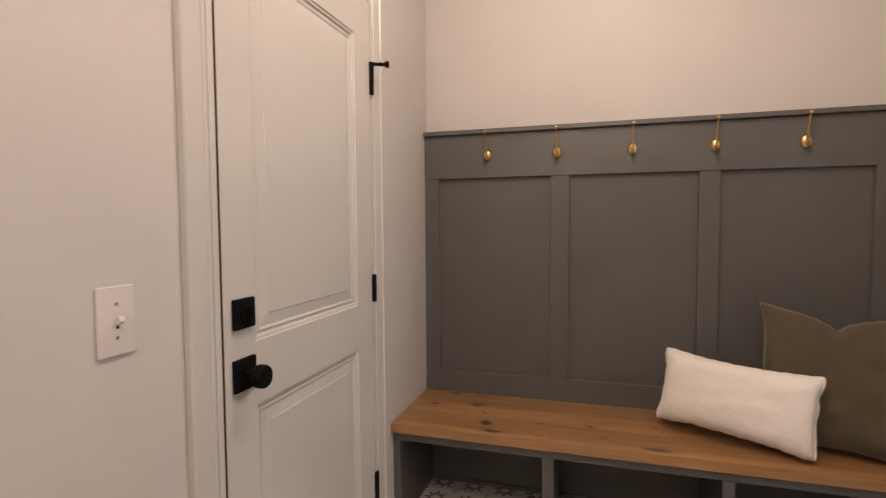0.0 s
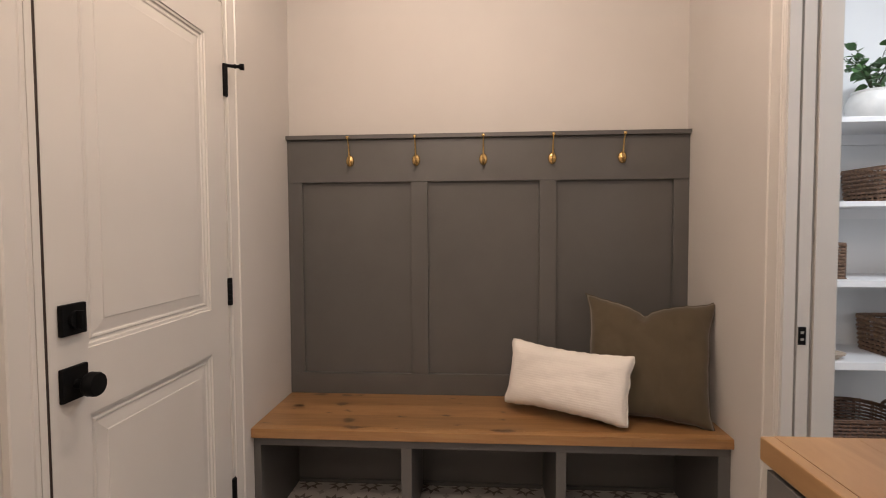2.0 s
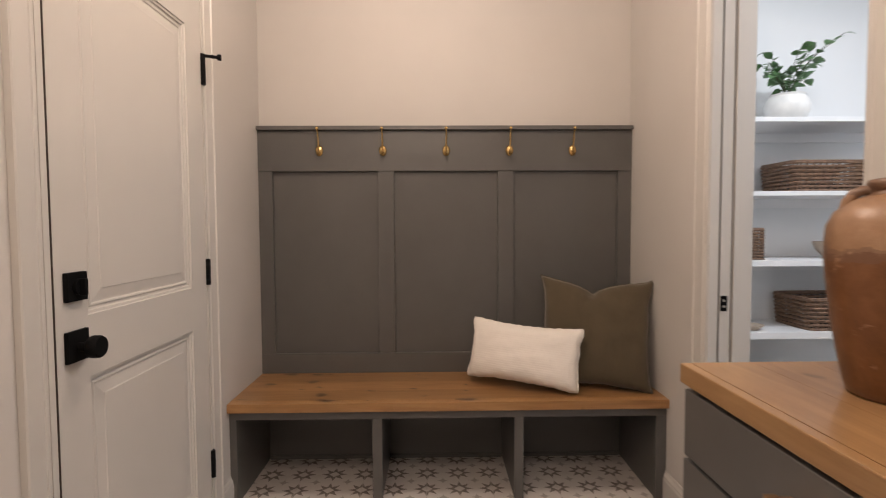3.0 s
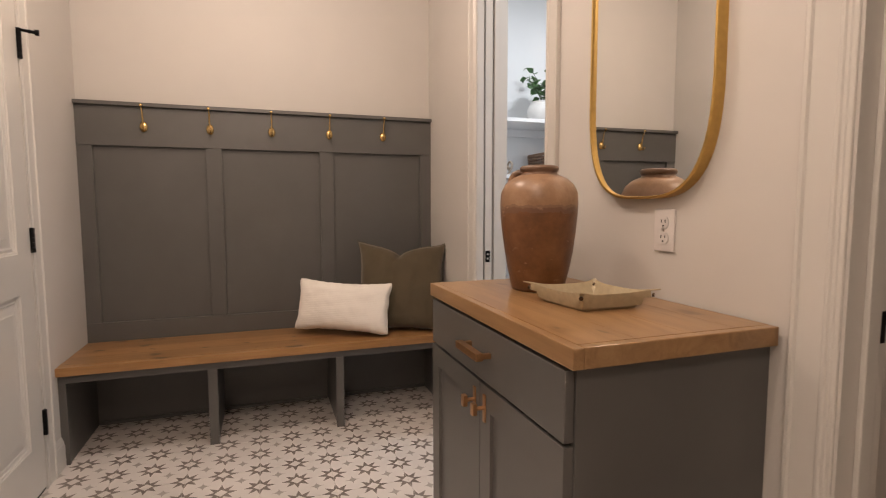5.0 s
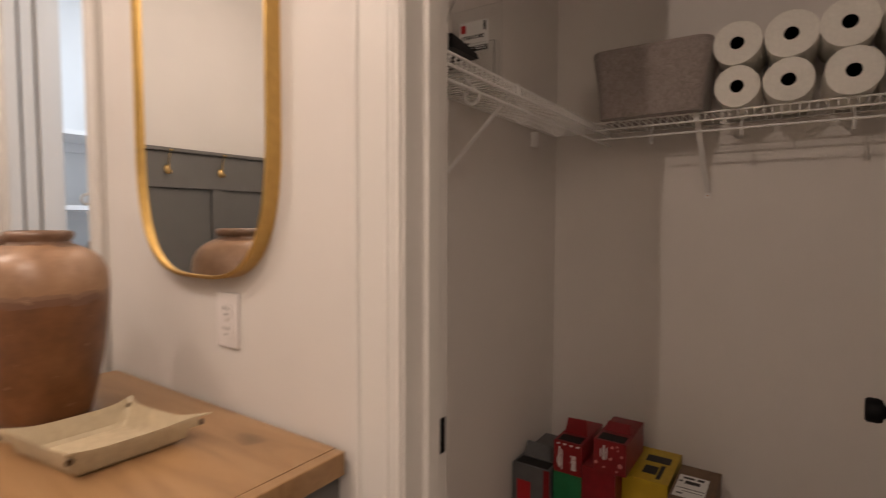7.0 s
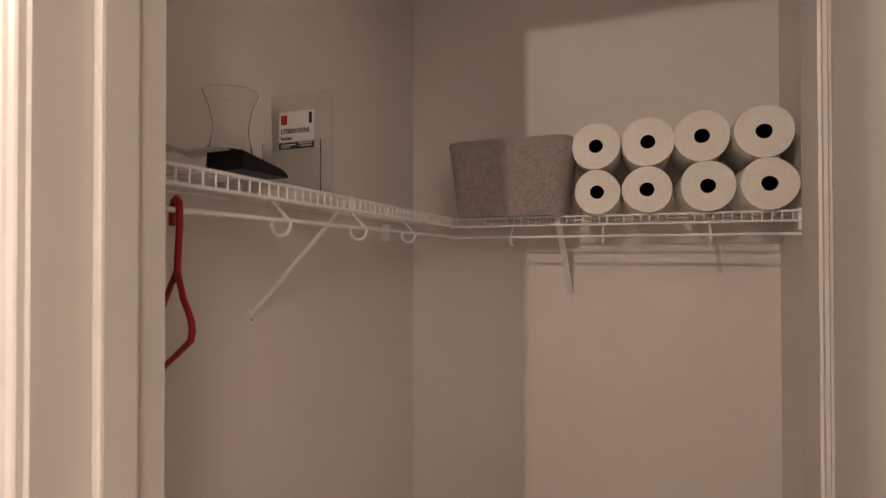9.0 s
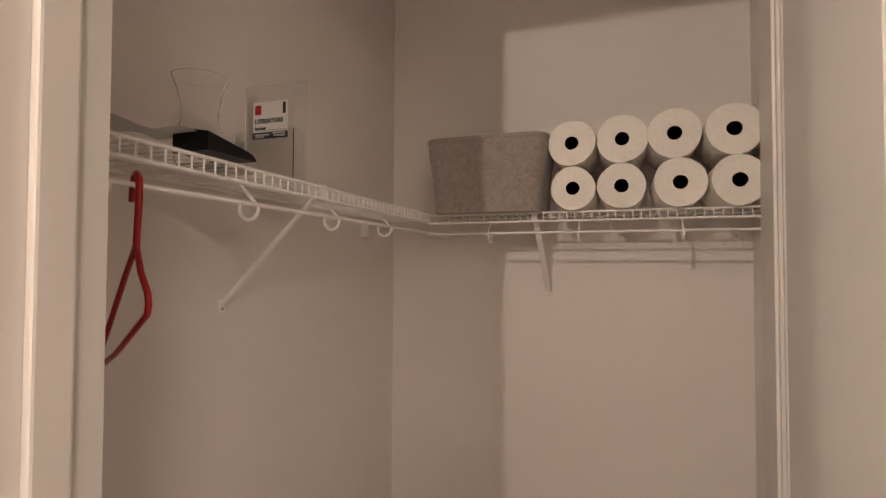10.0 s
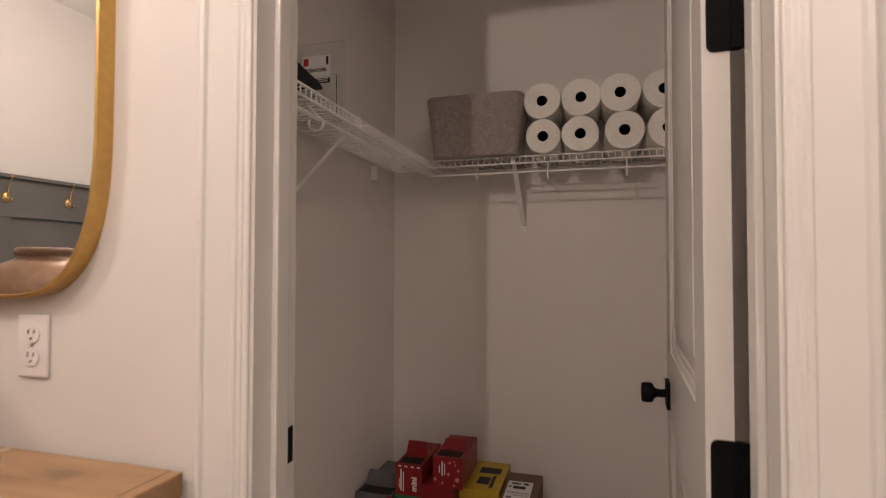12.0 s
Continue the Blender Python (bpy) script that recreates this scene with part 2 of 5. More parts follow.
def terracotta(name):
    m, nt, b = nodes_of(name)
    v = coords(nt)
    sep = nt.nodes.new("ShaderNodeSeparateXYZ")
    nt.links.new(v, sep.inputs[0])
    rag = noise_tex(nt, coords(nt, (1, 1, 0.5)), 40, 4)
    h = maths(nt, "ADD", sep.outputs[2], maths(nt, "MULTIPLY", maths(nt, "SUBTRACT", rag, 0.5), 0.03))
    upper = maths(nt, "GREATER_THAN", h, 0.232)
    blot = noise_tex(nt, v, 16, 6, 0.65)
    speck = noise_tex(nt, v, 120, 3)
    low = ramp(nt, blot, [(0.25, (0.080, 0.031, 0.011)), (0.5, (0.145, 0.060, 0.021)), (0.8, (0.215, 0.098, 0.040))])
    top = ramp(nt, blot, [(0.25, (0.19, 0.105, 0.056)), (0.5, (0.27, 0.155, 0.086)), (0.8, (0.37, 0.235, 0.145))])
    c = mix(nt, upper, low, top)
    ring = maths(nt, "LESS_THAN", maths(nt, "ABSOLUTE", maths(nt, "SUBTRACT", h, 0.229)), 0.010)
    c = mix(nt, maths(nt, "MULTIPLY", ring, 0.60), c, (0.15, 0.085, 0.058))
    rim = maths(nt, "GREATER_THAN", h, 0.322)
    c = mix(nt, maths(nt, "MULTIPLY", rim, 0.65), c, (0.085, 0.042, 0.026))
    scuff = ramp(nt, noise_tex(nt, coords(nt, (1, 1, 2)), 23, 5, 0.7), [(0.62, (0, 0, 0)), (0.70, (1, 1, 1))])
    c = mix(nt, maths(nt, "MULTIPLY", scuff, 0.5), c, (0.46, 0.30, 0.20))
    nt.links.new(c, b.inputs["Base Color"])
    b.inputs["Roughness"].default_value = 0.36
    bump(nt, b, maths(nt, "ADD", speck, maths(nt, "MULTIPLY", blot, 2.0)), 0.3, 0.0015)
    return m


def plain(name, colour, rough=0.5, vary=0.08, scale=25.0, spec=0.5):
    m, nt, b = nodes_of(name)
    f = noise_tex(nt, coords(nt), scale, 4)
    nt.links.new(ramp(nt, f, [(0.3, tuple(c * (1 - vary) for c in colour)), (0.7, tuple(min(1, c * (1 + vary)) for c in colour))]), b.inputs["Base Color"])
    b.inputs["Roughness"].default_value = rough
    b.inputs["Specular IOR Level"].default_value = spec
    return m


def glow(name, colour, strength):
    m, nt, b = nodes_of(name)
    b.inputs["Emission Color"].default_value = (*colour, 1)
    b.inputs["Emission Strength"].default_value = strength
    return m


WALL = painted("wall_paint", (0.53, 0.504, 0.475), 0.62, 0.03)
# wall paint made paler to stand in for light missing in the closet
CLOSET_LIT_WALL = painted("closet_lit_paint", (0.79, 0.747, 0.705), 0.6, 0.02)
PANTRY = painted("pantry_paint", (0.78, 0.79, 0.80), 0.55, 0.02)
CEIL = painted("ceiling_paint", (0.84, 0.82, 0.80), 0.8, 0.02, 90, 0.4)
TRIM = painted("trim_enamel", (0.54, 0.519, 0.488), 0.33, 0.02, 90, 0.05)
SLATE = painted("slate_enamel", (0.100, 0.096, 0.091), 0.36, 0.06, 120, 0.12, 6)
BENCH_WOOD = knotty_wood("bench_alder", "x", (0.40, 0.228, 0.098), (0.310, 0.163, 0.064), (0.205, 0.098, 0.036), 8.0, 0.128, "y",
                         ((-0.26, 2.695, 0.036, 0.016), (-0.32, 2.535, 0.030, 0.016), (-0.123, 2.568, 0.026, 0.017), (-0.04, 2.366, 0.020, 0.030),
                          (0.00, 2.300, 0.044, 0.014), (-0.13, 2.685, 0.026, 0.012), (0.60, 2.30, 0.046, 0.013), (0.36, 2.44, 0.020, 0.011)), 0.95)
TOP_WOOD = knotty_wood("counter_alder", "y", (0.385, 0.238, 0.117), (0.298, 0.172, 0.079), (0.195, 0.103, 0.044), 4.6, 0.118, "x",
                       ((1.367, 0.505, 0.016, 0.034), (1.08, 0.42, 0.006, 0.016), (1.16, 1.02, 0.008, 0.018)), 0.62)
BLACK = plain("matte_black", (0.004, 0.004, 0.0044), 0.62, 0.2, 25.0, 0.10)
BRASS = metal("aged_brass", (0.83, 0.57, 0.24), 0.20)
GOLD = metal("gold_frame", (0.60, 0.39, 0.13), 0.36)
BRONZE = metal("copper_brass", (0.64, 0.38, 0.20), 0.30)
CREAM = woven("cream_cotton", (0.80, 0.755, 0.70), 0.92, 700, slub=0.03, rib=32)
OLIVE = woven("olive_linen", (0.080, 0.060, 0.033), 0.93, 300, slub=0.12)
CLAY = terracotta("terracotta_glaze")
LEATHER = plain("khaki_leather", (0.42, 0.35, 0.235), 0.5, 0.1, 60)
DARK_RIVET = metal("dark_bronze_rivet", (0.10, 0.07, 0.05), 0.4)
STEEL = metal("steel_rivet", (0.55, 0.5, 0.44), 0.35)
TILE = star_tile("star_tile", (0.63, 0.585, 0.55), (0.115, 0.092, 0.076), (0.33, 0.30, 0.27))
GROUT = plain("grout", (0.50, 0.46, 0.42), 0.9)
WIRE = plain("white_vinyl_wire", (0.88, 0.86, 0.84), 0.35, 0.04)
PLATE = plain("white_plastic", (0.60, 0.565, 0.545), 0.30, 0.03)
# near-black colour for the shade inside slots, openings and hollows
RECESS_SHADE = plain("recess_shade", (0.01, 0.01, 0.01), 0.8)
FELT = felt("grey_felt", (0.19, 0.157, 0.144), (0.44, 0.378, 0.352))
PAPER = plain("towel_paper", (0.90, 0.87, 0.80), 0.95, 0.04, 80)
CORE_SHADE = plain("core_shade", (0.006, 0.005, 0.005), 0.95, 0.2, 25.0, 0.1)
WICKER = plain("brown_wicker", (0.19, 0.112, 0.070), 0.55, 0.55, 70)
DARK_WICKER = plain("dark_wicker", (0.11, 0.055, 0.031), 0.5, 0.5, 70)
RED_PLASTIC = plain("red_plastic", (0.36, 0.006, 0.010), 0.35, 0.1)
LEAF = plain("leaf_green", (0.060, 0.135, 0.045), 0.4, 0.5, 30)
STEM = plain("plant_stem", (0.06, 0.07, 0.03), 0.6)
CERAMIC = plain("white_ceramic", (0.72, 0.71, 0.69), 0.35, 0.1, 12)
BOWL = plain("stone_bowl", (0.45, 0.36, 0.28), 0.6, 0.2)
ACRYLIC = glass("clear_acrylic", (0.96, 0.97, 0.97), 0.03, 1.25)
CLEAR = glass("clear_glass", (0.985, 0.985, 0.98), 0.02, 1.14)
MIRROR, mirror_nt, mirror_b = nodes_of("mirror_silver")
for key, val in (("Base Color", (0.86, 0.87, 0.86, 1)), ("Metallic", 1.0), ("Roughness", 0.0)):
    mirror_b.inputs[key].default_value = val
SHELF_WHITE = painted("shelf_enamel", (0.82, 0.82, 0.83), 0.4, 0.02, 90, 0.05)
CARD = plain("kraft_card", (0.17, 0.105, 0.066), 0.85, 0.12)
CARD_RED = plain("red_carton", (0.22, 0.005, 0.008), 0.4, 0.12)
CARD_RED2 = plain("crimson_carton", (0.23, 0.007, 0.012), 0.4, 0.15)
CARD_GREY = plain("grey_carton", (0.115, 0.115, 0.118), 0.45, 0.1)
CARD_GREEN = plain("green_carton", (0.012, 0.16, 0.055), 0.45, 0.1)
CARD_YELLOW = plain("yellow_carton", (0.46, 0.31, 0.012), 0.45, 0.08)
LABEL_WHITE = plain("label_white", (0.80, 0.79, 0.77), 0.5, 0.02)
INK = plain("black_ink", (0.012, 0.012, 0.012), 0.6)
INK_RED = plain("label_red", (0.45, 0.01, 0.015), 0.5)
PINK = plain("carton_print_pink", (0.62, 0.22, 0.20), 0.45)
WHITE_INK = plain("white_ink", (0.75, 0.73, 0.72), 0.5)
FILL_GLOW = glow("fill_glow", (1.0, 0.82, 0.66), 1.5)
BULB = glow("bulb_glow", (1.0, 0.82, 0.62), 12)


# ---- mesh helpers ----
def finish(bm, smooth=None):
    bmesh.ops.recalc_face_normals(bm, faces=bm.faces[:])
    me = bpy.data.meshes.new("mesh")
    bm.to_mesh(me)
    bm.free()
    if smooth:
        for p in me.polygons:
            p.use_smooth = True
        me.set_sharp_from_angle(angle=radians(smooth))
    return me


def root_of(ob):
    while ob.parent:
        ob = ob.parent
    return ob


def root(name, loc, label, category, group="", kind=""):
    ob = new(name)
    ob.location = loc
    ob.empty_display_size = 0.05
    return tagged(ob, label, category, group, kind)


def part(name, bm, material, parent, label="", smooth=None):
    """One mesh under a thing or a part; its points are given in the world and kept relative to the thing's base."""
    base = Vector(root_of(parent).location)
    for v in bm.verts:
        v.co -= base
    me = finish(bm, smooth)
    me.name = name
    me.materials.append(material)
    ob = new(name, me)
    ob.parent = parent
    if label:
        tagged(ob, label)
    return ob


def lone(name, bm, material, label="", category="", kind="", group="", smooth=None, base=(0, 0, 0)):
    for v in bm.verts:
        v.co -= Vector(base)
    me = finish(bm, smooth)
    me.name = name
    me.materials.append(material)
    ob = new(name, me)
    ob.location = base
    return tagged(ob, label, category, group, kind)


def box(bm, lo, hi, bevel=0.0, seg=2):
    m = Matrix.LocRotScale([(a + b) / 2 for a, b in zip(lo, hi)], None, [abs(b - a) for a, b in zip(lo, hi)])
    vs = bmesh.ops.create_cube(bm, size=1.0, matrix=m)["verts"]
    if bevel:
        es = list({e for v in vs for e in v.link_edges})
        bmesh.ops.bevel(bm, geom=es, offset=bevel, segments=seg, affect="EDGES", profile=0.6)
    return vs


def boxes(*spans, bevel=0.0):
    bm = bmesh.new()
    for lo, hi in spans:
        box(bm, lo, hi, bevel)
    return bm


def tube(bm, pts, r, seg=8, closed=False, caps=True):
    """A round bar swept along points."""
    pts = [Vector(p) for p in pts]
    n = len(pts)
    rings = []
    up = None
    for i, p in enumerate(pts):
        a, b = pts[i - 1] if (i or closed) else p, pts[(i + 1) % n] if (i < n - 1 or closed) else p
        d = (b - a).normalized()
        if up is None:
            up = d.orthogonal().normalized()
        up = (up - d * up.dot(d))
        up = up.normalized() if up.length > 1e-6 else d.orthogonal().normalized()
        side = d.cross(up)
        rr = r[i] if isinstance(r, (list, tuple)) else r
        rings.append([bm.verts.new(p + rr * (math.cos(2 * math.pi * k / seg) * up + math.sin(2 * math.pi * k / seg) * side)) for k in range(seg)])
    for i in range(n if closed else n - 1):
        A, B = rings[i], rings[(i + 1) % n]
        for k in range(seg):
            bm.faces.new((A[k], A[(k + 1) % seg], B[(k + 1) % seg], B[k]))
    if caps and not closed:
        bm.faces.new(rings[0])
        bm.faces.new(rings[-1][::-1])
    return bm


def lathe(bm, profile, centre, seg=48, closed_ends=True):
    cx, cy, cz = centre
    rings = []
    for r, z in profile:
        rings.append([bm.verts.new((cx + r * math.cos(2 * math.pi * k / seg), cy + r * math.sin(2 * math.pi * k / seg), cz + z)) for k in range(seg)])
    for A, B in zip(rings, rings[1:]):
        for k in range(seg):
            bm.faces.new((A[k], A[(k + 1) % seg], B[(k + 1) % seg], B[k]))
    if closed_ends:
        bm.faces.new(rings[0])
        bm.faces.new(rings[-1])
    return bm


def prism(bm, outline, origin, u, v, w, length):
    """An outline of (u, v) points carried along w."""
    o, u, v, w = Vector(origin), Vector(u), Vector(v), Vector(w)
    A = [bm.verts.new(o + u * a + v * b) for a, b in outline]
    B = [bm.verts.new(o + u * a + v * b + w * length) for a, b in outline]
    n = len(A)
    for i in range(n):
        bm.faces.new((A[i], A[(i + 1) % n], B[(i + 1) % n], B[i]))
    bm.faces.new(A)
    bm.faces.new(B[::-1])
    return bm


def rounded_rect(w, d, r, n=6):
    pts = []
    for cx, cy, a0 in ((w / 2 - r, d / 2 - r, 0), (-w / 2 + r, d / 2 - r, 90), (-w / 2 + r, -d / 2 + r, 180), (w / 2 - r, -d / 2 + r, 270)):
        for k in range(n + 1):
            a = radians(a0 + 90 * k / n)
            pts.append((cx + r * math.cos(a), cy + r * math.sin(a)))
    return pts


def leaf_faces(bm, place, W, H, panels, steps):
    """One moulded face of a door leaf; place maps (u, z, depth) to a point; panels are (u0, z0, u1, z1); steps are (inset, depth)."""
    us = sorted({0.0, W, *[p[0] for p in panels], *[p[2] for p in panels]})
    zs = sorted({0.0, H, *[p[1] for p in panels], *[p[3] for p in panels]})
    for a, b in zip(us, us[1:]):
        for c, d in zip(zs, zs[1:]):
            if any(p[0] <= a and b <= p[2] and p[1] <= c and d <= p[3] for p in panels):
                continue
            bm.faces.new([bm.verts.new(place(*q)) for q in ((a, c, 0), (b, c, 0), (b, d, 0), (a, d, 0))])
    for u0, z0, u1, z1 in panels:
        last = None
        for inset, depth in steps:
            ring = [bm.verts.new(place(u, z, depth)) for u, z in ((u0 + inset, z0 + inset), (u1 - inset, z0 + inset), (u1 - inset, z1 - inset), (u0 + inset, z1 - inset))]
            if last:
                for k in range(4):
                    bm.faces.new((last[k], last[(k + 1) % 4], ring[(k + 1) % 4], ring[k]))
            last = ring
        bm.faces.new(last)


def door_leaf(W, H, T, panels, steps, place3):
    """A leaf with the same mouldings on both faces; place3(u, z, v), v from 0 to T through the leaf."""
    bm = bmesh.new()
    leaf_faces(bm, lambda u, z, d: place3(u, z, d), W, H, panels, steps)
    leaf_faces(bm, lambda u, z, d: place3(u, z, T - d), W, H, panels, steps)
    for a, b in (((0, 0), (W, 0)), ((W, 0), (W, H)), ((W, H), (0, H)), ((0, H), (0, 0))):
        bm.faces.new([bm.verts.new(place3(*q)) for q in ((*a, 0), (*b, 0), (*b, T), (*a, T))])
    bmesh.ops.remove_doubles(bm, verts=bm.verts[:], dist=0.0002)
    return bm


def words(body, size, material, parent, m, name="print"):
    """Lettering as a thin mesh at the pose m (x along the line, z out of the face), under a thing."""
    cu = bpy.data.curves.new("lettering", "FONT")
    cu.body, cu.size, cu.extrude, cu.resolution_u, cu.offset = body, size, 0.0002, 3, size * 0.035
    tmp = bpy.data.objects.new("lettering", cu)
    scene.collection.objects.link(tmp)
    me = bpy.data.meshes.new_from_object(tmp.evaluated_get(bpy.context.evaluated_depsgraph_get()))
    bpy.data.objects.remove(tmp)
    me.materials.clear()
    me.materials.append(material)
    me.transform(Matrix.Translation(-Vector(root_of(parent).location)) @ m)
    ob = new(name, me)
    ob.parent = parent
    return ob


CASING = [(0, 0), (0, 0.015), (0.003, 0.018), (0.010, 0.018), (0.0135, 0.0135), (0.058, 0.0105), (0.061, 0.0130), (0.066, 0.0130), (0.069, 0.0100), (0.0745, 0.0100), (0.077, 0.0080), (0.083, 0.0075), (0.085, 0.006), (0.085, 0)]


def casing(name, face_x, outward, y_out, y_in, z_top, far_x=None):
    """Two legs and a head of moulded casing round an opening in a wall along y. y_out, y_in: inner edges, low and high."""
    w = CASING[-1][0]
    o = Vector((outward, 0, 0))
    ob = root(name, (face_x, (y_out + y_in) / 2, 0), "white painted moulded casing round a doorway", "door casing", kind="structure")
    for nm, org, u, ln in (("casing_leg", (face_x, y_out - w, 0), (0, 1, 0), z_top + w), ("casing_leg", (far_x or face_x, y_in + w, 0), (0, -1, 0), z_top + w)):
        part(nm, prism(bmesh.new(), CASING, org, u, o, (0, 0, 1), ln), TRIM, ob)
    part("casing_head", prism(bmesh.new(), CASING, (face_x, y_out, z_top + w), (0, 0, -1), o, (0, 1, 0), y_in - y_out), TRIM, ob)
    return ob

# ---- structure ----
ENTRY = (1.285, 2.085, 2.072)          # entry doorway: low y, high y, head
CLOSET = (-0.459, 0.223, 2.50)         # closet doorway
PANTRY_WAY = (1.257, 1.968, 2.44)      # pantry doorway
CL_X0, CL_X1, CL_Y0, CL_Y1 = 1.548, 3.177, -0.635, 0.69
PA_X0, PA_X1, PA_Y0, PA_Y1 = 1.63, 3.30, 0.81, 2.95


def wall(name, spans, material=None, label="warm off-white painted plaster wall"):
    return lone(name, boxes(*spans), material or WALL, label, "wall", "structure")


wall("wall_west", [((WEST - 0.13, SOUTH, 0), (WEST, ENTRY[0] - 0.018, TOP)), ((WEST - 0.13, ENTRY[1] + 0.018, 0), (WEST, NORTH, TOP)),
                   ((WEST - 0.13, ENTRY[0] - 0.018, ENTRY[2] + 0.018), (WEST, ENTRY[1] + 0.018, TOP))])
wall("wall_north", [((WEST - 0.13, NORTH, 0), (1.567, NORTH + 0.12, TOP))])
wall("wall_south", [((WEST - 0.13, SOUTH - 0.12, 0), (CL_X0, SOUTH, TOP))])
wall("wall_east", [((EAST, SOUTH, 0), (CL_X0, CLOSET[0] - 0.018, TOP)), ((EAST, CLOSET[1] + 0.018, 0), (CL_X0, PANTRY_WAY[0] - 0.018, TOP)),
                   ((EAST, CLOSET[0] - 0.018, CLOSET[2] + 0.018), (CL_X0, CLOSET[1] + 0.018, TOP)),
                   ((EAST, PANTRY_WAY[0] - 0.018, PANTRY_WAY[2] + 0.018), (CL_X0, PANTRY_WAY[1], TOP)),
                   ((NOOK_E, PANTRY_WAY[1] + 0.014, 0), (1.507, NORTH, TOP))])
# closet walls carry extra brightness in their paint colour
wall("wall_closet_back", [((CL_X1, CL_Y0 - 0.12, 0), (CL_X1 + 0.12, CL_Y1, TOP))], CLOSET_LIT_WALL, "painted closet wall, its colour lightened to stand for more light")
wall("wall_closet_south", [((CL_X0, CL_Y0 - 0.12, 0), (CL_X1, CL_Y0, TOP))], CLOSET_LIT_WALL, "painted closet wall, its colour lightened to stand for more light")
wall("wall_closet_north", [((CL_X0, CL_Y1, 0), (PA_X1 + 0.12, PA_Y0 - 0.004, TOP))], CLOSET_LIT_WALL, "painted closet wall, its colour lightened to stand for more light")
wall("wall_pantry_west", [((CL_X0 + 0.001, PA_Y0, 0), (PA_X0, PANTRY_WAY[0] - 0.018, TOP)), ((1.567, PANTRY_WAY[1] + 0.014, 0), (PA_X0, PA_Y1, TOP)),
                          ((CL_X0 + 0.001, PANTRY_WAY[0] - 0.018, PANTRY_WAY[2] + 0.018), (PA_X0, PANTRY_WAY[1] + 0.014, TOP))], PANTRY, "cool white painted pantry wall")
wall("wall_pantry_north", [((1.567, PA_Y1, 0), (PA_X1 + 0.12, PA_Y1 + 0.12, TOP))], PANTRY, "cool white painted pantry wall")
wall("wall_pantry_east", [((PA_X1, PA_Y0, 0), (PA_X1 + 0.12, PA_Y1, TOP))], PANTRY, "cool white painted pantry wall")
wall("wall_pantry_south", [((PA_X0, PA_Y0 - 0.003, 0), (PA_X1, PA_Y0, TOP))], PANTRY, "cool white painted pantry wall")
lone("ceiling", boxes(((WEST - 0.13, SOUTH - 0.12, TOP), (PA_X1 + 0.12, PA_Y1 + 0.12, TOP + 0.1))), CEIL, "flat white painted ceiling", "ceiling", "structure")

# jamb linings
DOOR_X = WEST + 0.010
jamb_e = root("door_frame_entry", (WEST - 0.06, ENTRY[0], 0), "white painted door lining with stop", "door frame", kind="structure")
for lo, hi in (((WEST - 0.13, ENTRY[0] - 0.018, 0), (DOOR_X + 0.002, ENTRY[0], ENTRY[2])), ((WEST - 0.13, ENTRY[1], 0), (DOOR_X + 0.002, ENTRY[1] + 0.018, ENTRY[2])),
               ((WEST - 0.13, ENTRY[0] - 0.018, ENTRY[2]), (DOOR_X + 0.002, ENTRY[1] + 0.018, ENTRY[2] + 0.018)),
               ((WEST - 0.13, ENTRY[0], 0.02), (WEST - 0.05, ENTRY[0] + 0.012, ENTRY[2])), ((WEST - 0.13, ENTRY[1] - 0.012, 0.02), (WEST - 0.05, ENTRY[1], ENTRY[2]))):
    part("jamb", boxes((lo, hi)), TRIM, jamb_e)
part("threshold", boxes(((WEST - 0.13, ENTRY[0], 0), (WEST + 0.004, ENTRY[1], 0.016)), bevel=0.004), BLACK, jamb_e, "dark metal threshold")
# unseen black sheet added to close off the doorway behind the leaf
part("unseen_backing", boxes(((WEST - 0.16, ENTRY[0] - 0.1, 0), (WEST - 0.131, ENTRY[1] + 0.1, ENTRY[2] + 0.1))), BLACK, jamb_e)

jamb_c = root("door_frame_closet", (EAST + 0.06, CLOSET[1], 0), "white painted closet door lining", "door frame", kind="structure")
for lo, hi in (((EAST - 0.001, CLOSET[1], 0), (CL_X0, CLOSET[1] + 0.018, CLOSET[2])), ((EAST - 0.001, CLOSET[0] - 0.018, 0), (CL_X0, CLOSET[0], CLOSET[2])),
               ((EAST - 0.001, CLOSET[0] - 0.018, CLOSET[2]), (CL_X0, CLOSET[1] + 0.018, CLOSET[2] + 0.018))):
    part("jamb", boxes((lo, hi)), TRIM, jamb_c)
part("door_stop", boxes(((EAST + 0.042, CLOSET[1] - 0.011, 0), (EAST + 0.076, CLOSET[1], CLOSET[2])), bevel=0.003), TRIM, jamb_c)
part("door_stop", boxes(((EAST + 0.042, CLOSET[0], 0), (EAST + 0.076, CLOSET[0] + 0.011, CLOSET[2])), bevel=0.003), TRIM, jamb_c)
part("strike_plate", boxes(((EAST + 0.0775, CLOSET[1] - 0.002, 0.918), (EAST + 0.104, CLOSET[1], 0.977)), bevel=0.0008), BLACK, jamb_c, "black strike plate")

jamb_p = root("door_frame_pantry", (EAST + 0.08, PANTRY_WAY[1], 0), "white painted pocket door lining with slots", "door frame", kind="structure")
